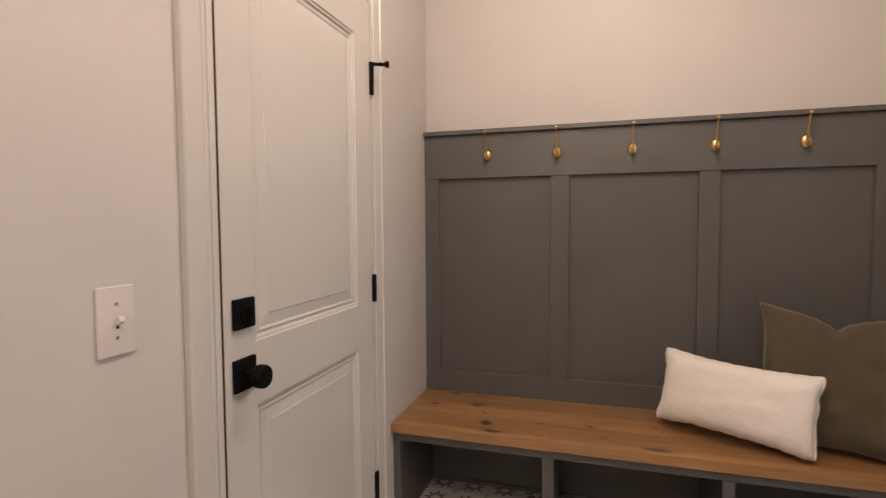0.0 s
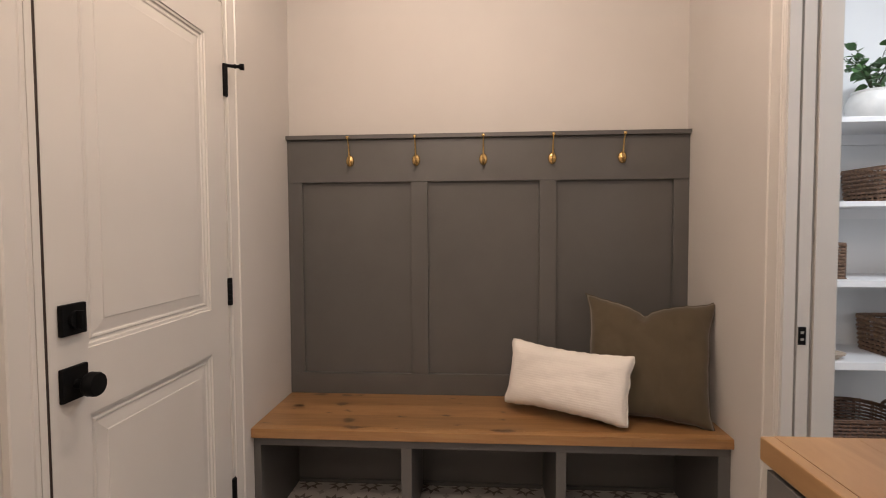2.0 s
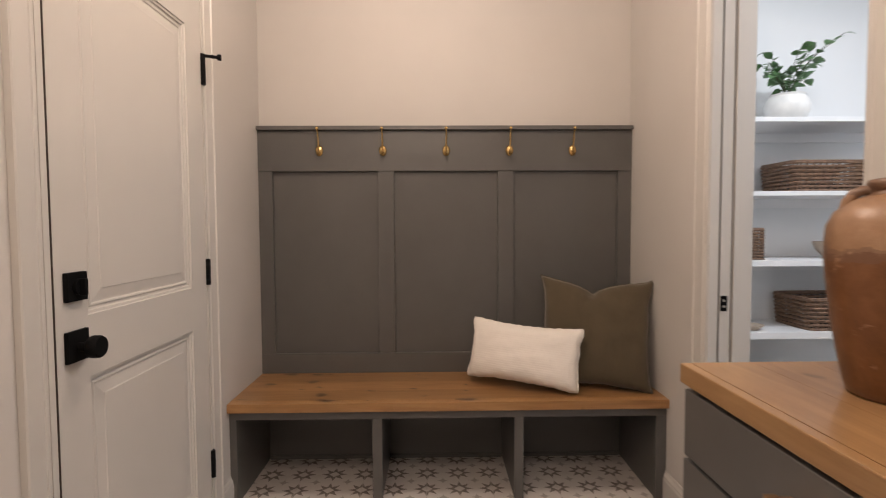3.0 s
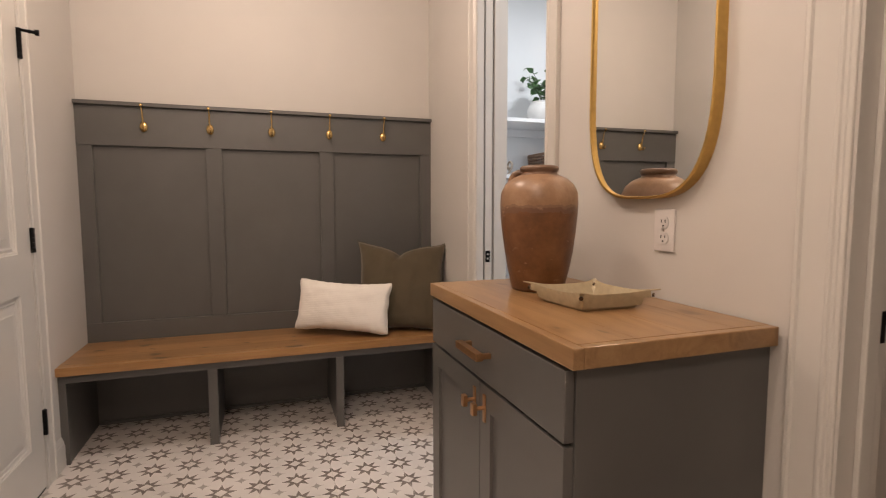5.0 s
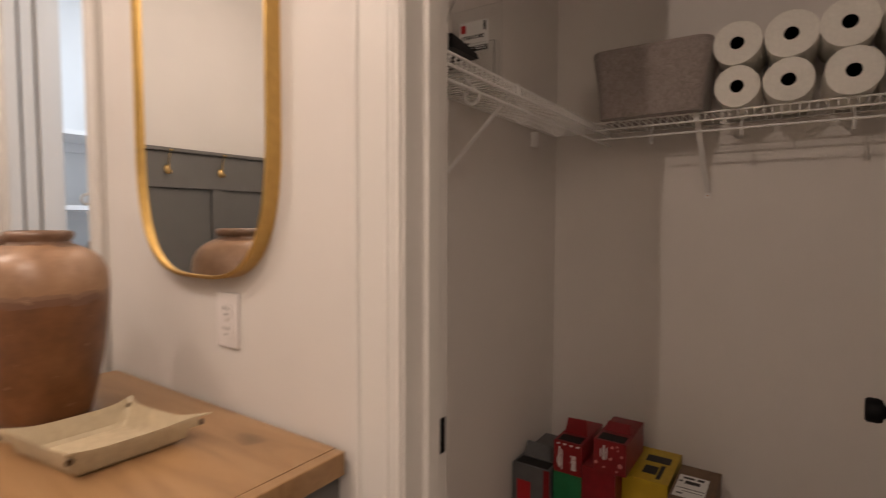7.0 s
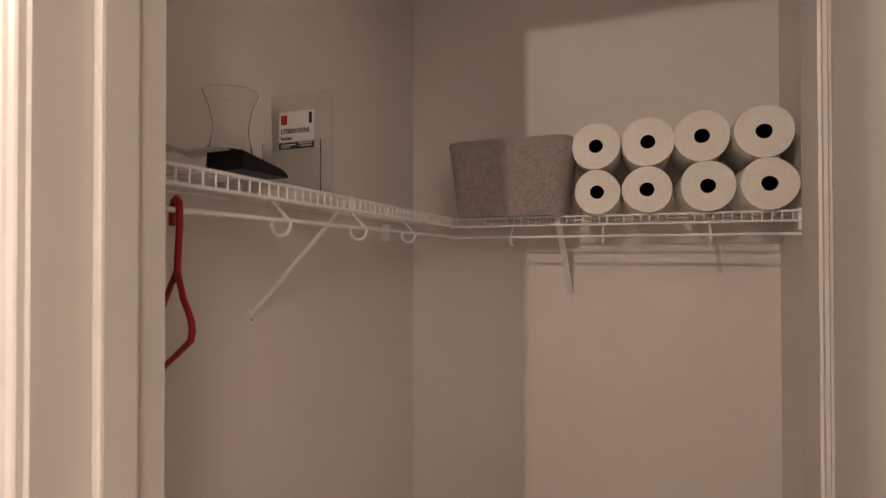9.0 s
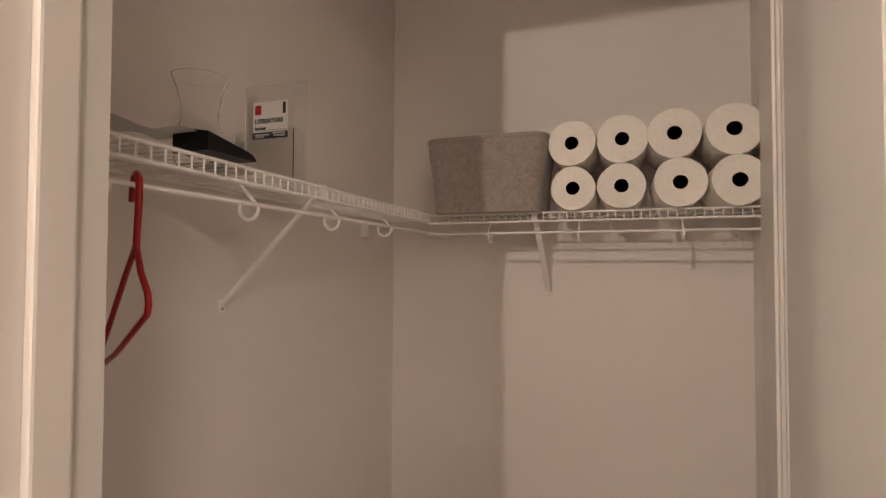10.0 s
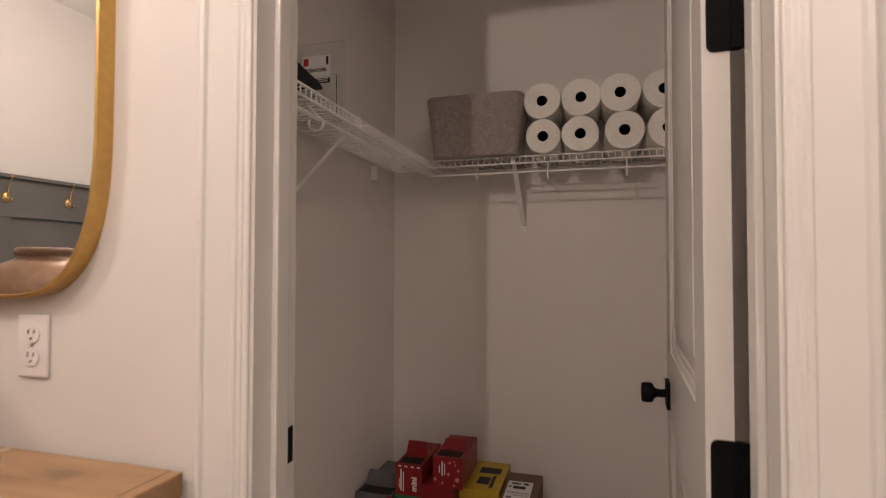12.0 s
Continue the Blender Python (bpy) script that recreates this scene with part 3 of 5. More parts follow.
for lo, hi in (((NOOK_E - 0.001, PANTRY_WAY[1], 0), (1.508, PANTRY_WAY[1] + 0.014, PANTRY_WAY[2])), ((1.567, PANTRY_WAY[1], 0), (PA_X0 + 0.001, PANTRY_WAY[1] + 0.014, PANTRY_WAY[2])),
               ((EAST - 0.001, PANTRY_WAY[0] - 0.018, 0), (PA_X0 + 0.001, PANTRY_WAY[0], PANTRY_WAY[2])),
               ((EAST - 0.001, PANTRY_WAY[0] - 0.018, PANTRY_WAY[2]), (PA_X0 + 0.001, PANTRY_WAY[1] + 0.014, PANTRY_WAY[2] + 0.018))):
    part("jamb", boxes((lo, hi)), TRIM, jamb_p)

casing("casing_entry", WEST, 1, ENTRY[0] - 0.008, ENTRY[1] + 0.008, ENTRY[2] + 0.008)
casing("casing_closet", EAST, -1, CLOSET[0] - 0.006, CLOSET[1] + 0.006, CLOSET[2] + 0.006)
casing("casing_pantry", EAST, -1, PANTRY_WAY[0] - 0.004, PANTRY_WAY[1] + 0.004, PANTRY_WAY[2] + 0.004, NOOK_E)
casing("casing_pantry_inner", PA_X0, 1, PANTRY_WAY[0] - 0.004, PANTRY_WAY[1] + 0.004, PANTRY_WAY[2] + 0.004)

BASE = [(0, 0), (0.014, 0), (0.014, 0.095), (0.011, 0.104), (0.011, 0.112), (0.006, 0.122), (0.004, 0.132), (0, 0.134)]


def baseboard(name, origin, u, run, length):
    lone(name, prism(bmesh.new(), BASE, origin, u, (0, 0, 1), run, length), TRIM, "white painted moulded baseboard along the wall", "baseboard", "structure", base=origin)


baseboard("baseboard_west", (WEST, SOUTH, 0), (1, 0, 0), (0, 1, 0), ENTRY[0] - 0.09 - SOUTH)
baseboard("baseboard_nook", (WEST, 2.175, 0), (1, 0, 0), (0, 1, 0), 0.109)
baseboard("baseboard_nook_east", (NOOK_E, 2.058, 0), (-1, 0, 0), (0, 1, 0), 0.226)
baseboard("baseboard_closet", (CL_X1, CL_Y0, 0), (-1, 0, 0), (0, 1, 0), CL_Y1 - CL_Y0)
baseboard("baseboard_east", (EAST, SOUTH, 0), (-1, 0, 0), (0, 1, 0), CLOSET[0] - 0.092 - SOUTH)

# ---- entry door ----
MOULD = [(0, 0), (0.002, 0.004), (0.009, 0.005), (0.012, 0.010), (0.017, 0.011), (0.021, 0.0075), (0.025, 0.008), (0.028, 0.0105), (0.032, 0.0105), (0.060, 0.0068), (0.062, 0.005)]
DY0, DY1, DZ0, DZ1 = ENTRY[0] + 0.0105, ENTRY[1] - 0.003, 0.018, ENTRY[2] - 0.004
# weather strip widened and darkened to draw the gap's shade as well
part("shaded_gap_strip", boxes(((WEST - 0.05, ENTRY[0], 0.02), (DOOR_X - 0.0006, ENTRY[0] + 0.010, ENTRY[2]))), plain("shaded_gap_strip", (0.03, 0.017, 0.012), 0.8), jamb_e, "dark brown weather strip that also draws the door gap's shade")
entry = root("entry_door", (WEST, DY0, DZ0), "closed white two-panel door with black hardware", "door")
part("door_panel", door_leaf(DY1 - DY0, DZ1 - DZ0, 0.042, [(1.407 - DY0, 0.20, 1.962 - DY0, 0.832 - DZ0), (1.407 - DY0, 0.988 - DZ0, 1.962 - DY0, 1.922 - DZ0)], MOULD,
                             lambda u, z, v: (DOOR_X - v, DY0 + u, DZ0 + z)), TRIM, entry)


def butt_hinge(parent, z0, z1, pin=False):
    y, x = DY1 + 0.002, DOOR_X + 0.006
    bm = boxes(((DOOR_X - 0.004, y - 0.006, z0), (DOOR_X + 0.003, y + 0.020, z1)), bevel=0.001)
    h = part("hinge", bm, BLACK, parent, "black butt hinge")
    bm = bmesh.new()
    n = 5
    for k in range(n):
        a, b = z0 + (z1 - z0) * k / n + 0.0006, z0 + (z1 - z0) * (k + 1) / n - 0.0006
        tube(bm, [(x, y, a), (x, y, b)], 0.0092, 12)
    part("knuckle", bm, BLACK, h, smooth=40)
    if pin:
        bm = bmesh.new()
        tube(bm, [(x, y, z1), (x, y, z1 + 0.014)], 0.009, 12)
        tube(bm, [(x + 0.002, y, z1 + 0.008), (x + 0.050, y + 0.016, z1 + 0.006)], 0.0062, 8)
        tube(bm, [(x + 0.048, y + 0.015, z1 + 0.006), (x + 0.062, y + 0.019, z1 + 0.006)], 0.0115, 12)
        tube(bm, [(x + 0.030, y + 0.009, z1 + 0.007), (x + 0.036, y + 0.011, z1 + 0.007)], 0.008, 12)
        part("pin_stop", bm, BLACK, h, "black hinge-pin door stop", 40)


butt_hinge(entry, 1.741, 1.842, True)
butt_hinge(entry, 0.985, 1.085)
butt_hinge(entry, 0.232, 0.338)
F = DOOR_X
part("deadbolt_plate", boxes(((F, 1.322, 1.031), (F + 0.012, 1.392, 1.101)), bevel=0.002), BLACK, entry, "square black deadbolt plate")
bm = bmesh.new()
tube(bm, [(F + 0.012, 1.357, 1.0655), (F + 0.020, 1.357, 1.0655)], 0.020, 24)
box(bm, (F + 0.018, 1.3515, 1.045), (F + 0.034, 1.3625, 1.086), 0.003)
part("thumb_turn", bm, BLACK, entry, smooth=40)
part("rose_plate", boxes(((F, 1.319, 0.884), (F + 0.010, 1.394, 0.960)), bevel=0.002), BLACK, entry, "square black knob rose")
bm = bmesh.new()
bmc = [(0.011, 0.0), (0.011, 0.012), (0.013, 0.020), (0.024, 0.026), (0.0275, 0.032), (0.0275, 0.048), (0.025, 0.053), (0.012, 0.0545), (0.002, 0.0548)]
lathe(bm, bmc, (0, 0, 0), 32)
bmesh.ops.transform(bm, matrix=Matrix.Translation((F + 0.010, 1.358, 0.919)) @ Matrix.Rotation(radians(90), 4, "Y"), verts=bm.verts[:])
part("knob", bm, BLACK, entry, "round black door knob", 40)
part("latch_face", boxes(((F - 0.030, DY0 - 0.0015, 1.035), (F - 0.004, DY0 + 0.002, 1.095))), BLACK, entry)
part("latch_face", boxes(((F - 0.030, DY0 - 0.0015, 0.885), (F - 0.004, DY0 + 0.002, 0.945))), BLACK, entry)


# ---- plates on the walls ----
def wall_plate(name, label, y, z, x, outward, w, h):
    """A bevelled cover plate whose face looks along outward."""
    ob = root(name, (x, y, z), label, "switch" if name == "light_switch" else "outlet")
    bm = bmesh.new()
    lo, hi = sorted((x, x + outward * 0.006))
    box(bm, (lo, y - w / 2, z - h / 2), (hi, y + w / 2, z + h / 2), 0.0028, 3)
    part("cover_plate", bm, PLATE, ob, smooth=35)
    return ob


switch = wall_plate("light_switch", "white toggle light switch on the wall", 1.0370, 1.107, WEST, 1, 0.073, 0.122)
f = WEST + 0.006
part("toggle_frame", boxes(((f - 0.001, 1.0305, 1.092), (f + 0.0008, 1.0435, 1.122))), PLATE, switch)
bm = boxes(((f, 1.0322, 1.099), (f + 0.015, 1.0418, 1.110)), bevel=0.0015)
bmesh.ops.rotate(bm, cent=(f, 1.0370, 1.104), matrix=Matrix.Rotation(radians(-30), 3, "Y"), verts=bm.verts[:])
part("toggle", bm, PLATE, switch)
part("slot", boxes(((f + 0.0004, 1.0340, 1.0935), (f + 0.0012, 1.0400, 1.0985))), RECESS_SHADE, switch)
for dz in (0.030, -0.030):
    bm = bmesh.new()
    tube(bm, [(f - 0.001, 1.0370, 1.107 + dz), (f + 0.001, 1.0370, 1.107 + dz)], 0.0032, 12)
    part("screw", bm, STEEL, switch)

OY, OZ = 0.660, 1.106
outlet = wall_plate("wall_outlet", "white duplex outlet on the wall above the cabinet", OY, OZ, EAST, -1, 0.069, 0.107)
f = EAST - 0.006
for dz in (0.0195, -0.0195):
    face_line = []
    for k in range(28):
        a = 2 * math.pi * k / 28
        face_line.append((0.0172 * math.cos(a), max(-0.0145, min(0.0145, 0.0172 * math.sin(a)))))
    bm = prism(bmesh.new(), face_line, (f + 0.001, OY, OZ + dz), (0, 1, 0), (0, 0, 1), (-1, 0, 0), 0.0032)
    sock = part("receptacle", bm, PLATE, outlet)
    for dy, hh in ((0.0065, 0.0042), (-0.0065, 0.0034)):
        part("slot", boxes(((f - 0.0027, OY + dy - 0.0011, OZ + 0.004 + dz - hh), (f - 0.0021, OY + dy + 0.0011, OZ + 0.004 + dz + hh))), RECESS_SHADE, sock)
    bm = bmesh.new()
    tube(bm, [(f - 0.0021, OY, OZ + dz - 0.0075), (f - 0.0027, OY, OZ + dz - 0.0075)], 0.0024, 10)
    part("slot", bm, RECESS_SHADE, sock)
bm = bmesh.new()
tube(bm, [(f + 0.001, OY, OZ), (f - 0.001, OY, OZ)], 0.003, 12)
part("screw", bm, STEEL, outlet)

# ---- wainscot ----
STILES = [(WEST, -0.346), (0.185, 0.265), (0.793, 0.872), (1.405, NOOK_E)]
wains = root("wainscot", (WEST, NORTH, 0.455), "slate grey painted board and batten wainscot with hooks rail", "wall paneling", kind="structure")
part("backing", boxes(((WEST, NORTH - 0.008, 0.0), (NOOK_E, NORTH, 1.68))), SLATE, wains)
part("top_rail", boxes(((WEST, NORTH - 0.031, 1.483), (NOOK_E, NORTH - 0.008, 1.686)), bevel=0.0015), SLATE, wains)
part("bottom_rail", boxes(((WEST, NORTH - 0.031, 0.455), (NOOK_E, NORTH - 0.008, 0.556)), bevel=0.0015), SLATE, wains)
part("ledge", boxes(((WEST, NORTH - 0.052, 1.686), (NOOK_E, NORTH, 1.706)), bevel=0.002), SLATE, wains)
for a, b in STILES:
    part("stile", boxes(((a, NORTH - 0.0285, 0.556), (b, NORTH - 0.008, 1.483)), bevel=0.0015), SLATE, wains)


def coat_hook(x):
    y, z = NORTH - 0.031, 1.584
    ob = root("coat_hook", (x, y, z), "brass coat hook screwed to the grey rail", "hook", "coat hooks on the rail")
    bm = bmesh.new()
    rings = []
    for r, d in ((1.0, 0.0), (1.0, 0.004), (0.93, 0.008), (0.80, 0.0115), (0.60, 0.014), (0.3, 0.016), (0.02, 0.0165)):
        rings.append([bm.verts.new((x + 0.0195 * r * math.cos(a) * (1 + 0.04 * math.cos(10 * a)), y - d, z + 0.0275 * r * math.sin(a))) for a in [2 * math.pi * k / 40 for k in range(40)]])
    for A, B in zip(rings, rings[1:]):
        for k in range(40):
            bm.faces.new((A[k], A[(k + 1) % 40], B[(k + 1) % 40], B[k]))
    part("plate", bm, BRASS, ob, smooth=50)
    bm = bmesh.new()
    tube(bm, [(x, y - 0.013, z + 0.000), (x, y - 0.020, z + 0.016), (x, y - 0.024, z + 0.045), (x, y - 0.034, z + 0.078), (x, y - 0.050, z + 0.100)], [0.0052, 0.0046, 0.0040, 0.0036, 0.0034], 10)
    part("arm", bm, BRASS, ob, smooth=60)
    bm = bmesh.new()
    bmesh.ops.create_uvsphere(bm, u_segments=16, v_segments=10, radius=0.0082, matrix=Matrix.Translation((x, y - 0.052, z + 0.103)))
    part("ball_tip", bm, BRASS, ob, smooth=80)
    bm = bmesh.new()
    tube(bm, [(x, y - 0.013, z - 0.004), (x, y - 0.026, z - 0.022), (x, y - 0.040, z - 0.026), (x, y - 0.048, z - 0.014), (x, y - 0.050, z - 0.006)], [0.0055, 0.0048, 0.0044, 0.0048, 0.0070], 10)
    part("lower_hook", bm, BRASS, ob, smooth=60)
    for dz in (0.018, -0.019):
        bm = bmesh.new()
        tube(bm, [(x + 0.006, y - 0.006, z + dz), (x + 0.006, y - 0.0125, z + dz)], 0.0032, 10)
        part("screw", bm, BRASS, ob)
    return ob


for hx in (-0.106, 0.212, 0.530, 0.850, 1.169):
    coat_hook(hx)

# ---- bench ----
BY = 2.285
bench = root("built_in_bench", (WEST, NORTH - 0.01, 0), "slate grey painted built-in bench with three open cubbies", "bench")
POSTS = [(WEST, -0.385), (0.195, 0.238), (0.810, 0.850), (1.428, NOOK_E)]
part("front_rail", boxes(((WEST, BY, 0.378), (NOOK_E, BY + 0.02, 0.4165)), bevel=0.0015), SLATE, bench)
for i, (a, b) in enumerate(POSTS):
    part("post", boxes(((a, BY, 0.0), (b, BY + 0.02, 0.378)), bevel=0.0015), SLATE, bench)
    lo = a + 0.006 if i else WEST
    hi = b - 0.006 if i < 3 else NOOK_E
    part("divider", boxes(((lo, BY + 0.02, 0.0), (hi, NORTH - 0.009, 0.378))), SLATE, bench)
part("underside", boxes(((WEST, BY + 0.02, 0.388), (NOOK_E, NORTH - 0.009, 0.4165))), SLATE, bench)
for (a, b), (c, d) in zip(POSTS, POSTS[1:]):
    part("shoe_moulding", boxes(((b, NORTH - 0.020, 0.0), (c, NORTH - 0.009, 0.018)), bevel=0.003), SLATE, bench)
seat = root("wooden_bench_seat", (0.5, 2.45, 0.4172), "oiled knotty alder plank seat lying on the grey bench", "bench seat")
for a, b in ((2.2965, 2.420), (2.4203, 2.575), (2.5753, NORTH - 0.032)):
    part("plank", boxes(((WEST + 0.001, a, 0.4172), (NOOK_E - 0.001, b, 0.4555)), bevel=0.0002), BENCH_WOOD, seat)
part("nosing", boxes(((WEST + 0.001, 2.258, 0.4172), (NOOK_E - 0.001, 2.2962, 0.4557)), bevel=0.002), BENCH_WOOD, seat, "rounded front nosing board")



# ---- pillows ----
def pillow(name, w, h, t, material, label, m, chop=0.0, seed=0, ears=0.02, sag=0.0):
    nu, nv = 56, 44
    bm = bmesh.new()

    def pt(i, j, s):
        a, b = 2 * i / nu - 1, 2 * j / nv - 1
        ea, eb = 1 - abs(a) ** 2.6, 1 - abs(b) ** 2.6
        th = t / 2 * (max(ea, 0) * max(eb, 0)) ** 0.37
        x = a * w / 2 * (1 - 0.055 * (1 - b * b) * abs(a) ** 3)
        z = b * h / 2 * (1 - 0.055 * (1 - a * a) * abs(b) ** 3)
        corner = (abs(a) * abs(b)) ** 8
        if ears < 0.01:
            x *= 1 - 0.035 * abs(b) ** 9
            z *= 1 - 0.05 * abs(a) ** 12 - (0.09 if b > 0 else 0.03) * (1 - a * a) * b * b
        x += math.copysign(ears * corner, a)
        z += math.copysign(ears * corner, b)
        if chop and b > 0:
            dip = 0.65 * math.exp(-((a + 0.06) / 0.36) ** 2) + 0.35 * math.exp(-((a + 0.06) / 0.09) ** 2)
            z -= chop * dip * b ** 2.2
            th *= 1 - 0.45 * dip * b ** 3
            th -= 0.020 * math.exp(-((a + 0.06 + 0.30 * (1 - b)) / 0.055) ** 2) * b ** 2.5 * min(1.0, th * 30)
        p = Vector((a * 2.2, b * 2.2, s * 3.1 + seed))
        th *= 1 + 0.10 * noise.noise(p)
        calm = 0.55 if ears < 0.01 else 1.0
        fold = noise.noise(Vector((a * 5.0 + seed, b * 3.0, s * 5))) * 0.006 * calm
        fold += noise.noise(Vector((a * 13, b * 9 + seed, s * 2))) * 0.0022 * calm
        edge = 0.005 * noise.noise(Vector((a * 3, b * 3, seed + 9)))
        gather = 0.0012 * math.sin(a * 34) * abs(b) ** 10 + 0.0012 * math.sin(b * 28) * abs(a) ** 10
        return Vector((x + edge * abs(a) ** 4, s * (th + fold * min(1, th * 40)) + gather * 0.4, z + edge * abs(b) ** 4 + gather))

    grid = {}
    for s in (1, -1):
        for i in range(nu + 1):
            for j in range(nv + 1):
                rim = i in (0, nu) or j in (0, nv)
                if rim and s == -1:
                    grid[i, j, s] = grid[i, j, 1]
                else:
                    grid[i, j, s] = bm.verts.new(pt(i, j, s))
        for i in range(nu):
            for j in range(nv):
                bm.faces.new((grid[i, j, s], grid[i + 1, j, s], grid[i + 1, j + 1, s], grid[i, j + 1, s]))
    me = finish(bm, 180)
    me.name = "cover"
    me.materials.append(material)
    ob = root(name, (0, 0, 0), label, "pillow")
    cover = new("cover", me)
    cover.parent = ob
    bm = bmesh.new()
    pts = []
    for i in range(nu):
        pts.append(pt(i, 0, 1))
    for j in range(nv):
        pts.append(pt(nu, j, 1))
    for i in range(nu, 0, -1):
        pts.append(pt(i, nv, 1))
    for j in range(nv, 0, -1):
        pts.append(pt(0, j, 1))
    tube(bm, pts, 0.0024, 6, closed=True)
    me = finish(bm, 180)
    me.materials.append(material)
    seam = new("seam", me)
    seam.parent = ob
    ob.matrix_basis = m
    return ob


pillow("throw_pillow", 0.49, 0.49, 0.15, OLIVE, "olive green linen throw pillow leaning in the bench corner",
       pose(1.215, 2.470, 0.703, -13, 1.5, -17), 0.050, 3, 0.020)
pillow("lumbar_pillow", 0.525, 0.282, 0.145, CREAM, "cream ribbed cotton lumbar pillow leaning against the green pillow",
       pose(0.878, 2.450, 0.617, -15, 2.6, -25), 0.0, 11, 0.004)

# ---- landing cabinet ----
CX, CY0, CY1, CZ = 0.982, 0.362, 1.108, 0.892
cab = root("base_cabinet", (EAST, (CY0 + CY1) / 2, 0), "slate grey painted base cabinet with a drawer and two doors", "cabinet")
part("body", boxes(((CX, CY0, 0.10), (EAST, CY1, CZ)), bevel=0.001), SLATE, cab)
part("toe_kick", boxes(((CX + 0.06, CY0 + 0.004, 0.0), (EAST, CY1 - 0.004, 0.10))), SLATE, cab)
drawer = part("drawer", boxes(((CX - 0.021, CY0 + 0.004, 0.752), (CX - 0.001, CY1 - 0.004, 0.884)), bevel=0.0025), SLATE, cab)
mid = (CY0 + CY1) / 2
bm = bmesh.new()
box(bm, (CX - 0.060, mid - 0.066, 0.815), (CX - 0.042, mid + 0.066, 0.833), 0.0015)
for dy in (-0.058, 0.058):
    box(bm, (CX - 0.046, mid + dy - 0.006, 0.818), (CX - 0.0205, mid + dy + 0.006, 0.830), 0.001)
part("pull", bm, BRONZE, drawer, "brushed copper-brass bar pull")
for a, b, ky in ((CY0 + 0.004, mid - 0.0015, mid - 0.030), (mid + 0.0015, CY1 - 0.004, mid + 0.030)):
    W = b - a
    bm = door_leaf(W, 0.636, 0.020, [(0.058, 0.058, W - 0.058, 0.578)], [(0, 0), (0.0015, 0.0075), (0.002, 0.008)], lambda u, z, v, a=a: (CX - 0.021 + v, a + u, 0.108 + z))
    door = part("door", bm, SLATE, cab, "shaker door with a recessed panel")
    bm = boxes(((CX - 0.0245, ky - 0.0065, 0.655), (CX - 0.0205, ky + 0.0065, 0.722)), bevel=0.001)
    tube(bm, [(CX - 0.024, ky, 0.690), (CX - 0.046, ky, 0.690)], 0.005, 12)
    box(bm, (CX - 0.056, ky - 0.008, 0.676), (CX - 0.044, ky + 0.008, 0.704), 0.0015)
    part("knob", bm, BRONZE, door, "copper-brass knob on a slim plate")
top = root("countertop", (1.2, 0.73, CZ + 0.0005), "oiled knotty wood plank top lying on the grey cabinet", "countertop")
for a, b in ((0.9803, 1.104), (1.1043, 1.222), (1.2223, 1.340), (1.3403, 1.4275)):
    part("plank", boxes(((a, 0.3603, CZ + 0.0005), (b, 1.120, 0.931)), bevel=0.0002), TOP_WOOD, top)
part("edging", boxes(((0.958, 0.337, CZ + 0.0005), (0.980, 1.120, 0.9311)), bevel=0.003), TOP_WOOD, top, "front edging strip")
part("edging", boxes(((0.9803, 0.337, CZ + 0.0005), (1.4275, 0.360, 0.9311)), bevel=0.003), TOP_WOOD, top, "end edging strip")


# clay jar
JX, JY, JZ = 1.213, 0.905, 0.9315
jar = root("clay_jar", (JX, JY, JZ), "large weathered terracotta jar with a looped handle on the counter", "vase")
prof = [(0.066, 0.0), (0.070, 0.002), (0.075, 0.02), (0.086, 0.07), (0.094, 0.12), (0.100, 0.17), (0.1042, 0.22), (0.1055, 0.255), (0.103, 0.282), (0.092, 0.306), (0.074, 0.322),
        (0.058, 0.330), (0.049, 0.334), (0.047, 0.339), (0.0505, 0.344), (0.0525, 0.350), (0.0505, 0.356), (0.045, 0.3585), (0.041, 0.354), (0.040, 0.334), (0.050, 0.31), (0.07, 0.27), (0.07, 0.12), (0.02, 0.03)]
prof = [(r * 1.03, z * 0.972) for r, z in prof]
bm = lathe(bmesh.new(), prof, (JX, JY, JZ), 64)
for v in bm.verts:
    p = v.co - Vector((JX, JY, JZ))
    if Vector((p.x, p.y)).length > 0.05:
        k = 1 + 0.012 * noise.noise(p * 14)
        v.co = Vector((JX + p.x * k, JY + p.y * k, v.co.z + 0.0015 * noise.noise(p * 20)))
part("body", bm, CLAY, jar, smooth=60)
hx, hy = -0.86, 0.51
bm = bmesh.new()
tube(bm, [(JX + hx * a, JY + hy * a, JZ + b) for a, b in ((0.047, 0.328), (0.058, 0.331), (0.070, 0.325), (0.077, 0.313), (0.080, 0.298))], [0.008, 0.0085, 0.009, 0.009, 0.010], 12)
part("handle", bm, CLAY, jar, smooth=60)

# valet tray
tray = root("valet_tray", (1.211, 0.659, 0.9315), "khaki leather valet tray with pinched riveted corners", "tray")
ux, uy = Vector((1.0, -0.03, 0)).normalized(), Vector((-0.12, 0.99, 0)).normalized()
TC = Vector((1.211, 0.659, 0.9315))
bm = bmesh.new()
N = 12


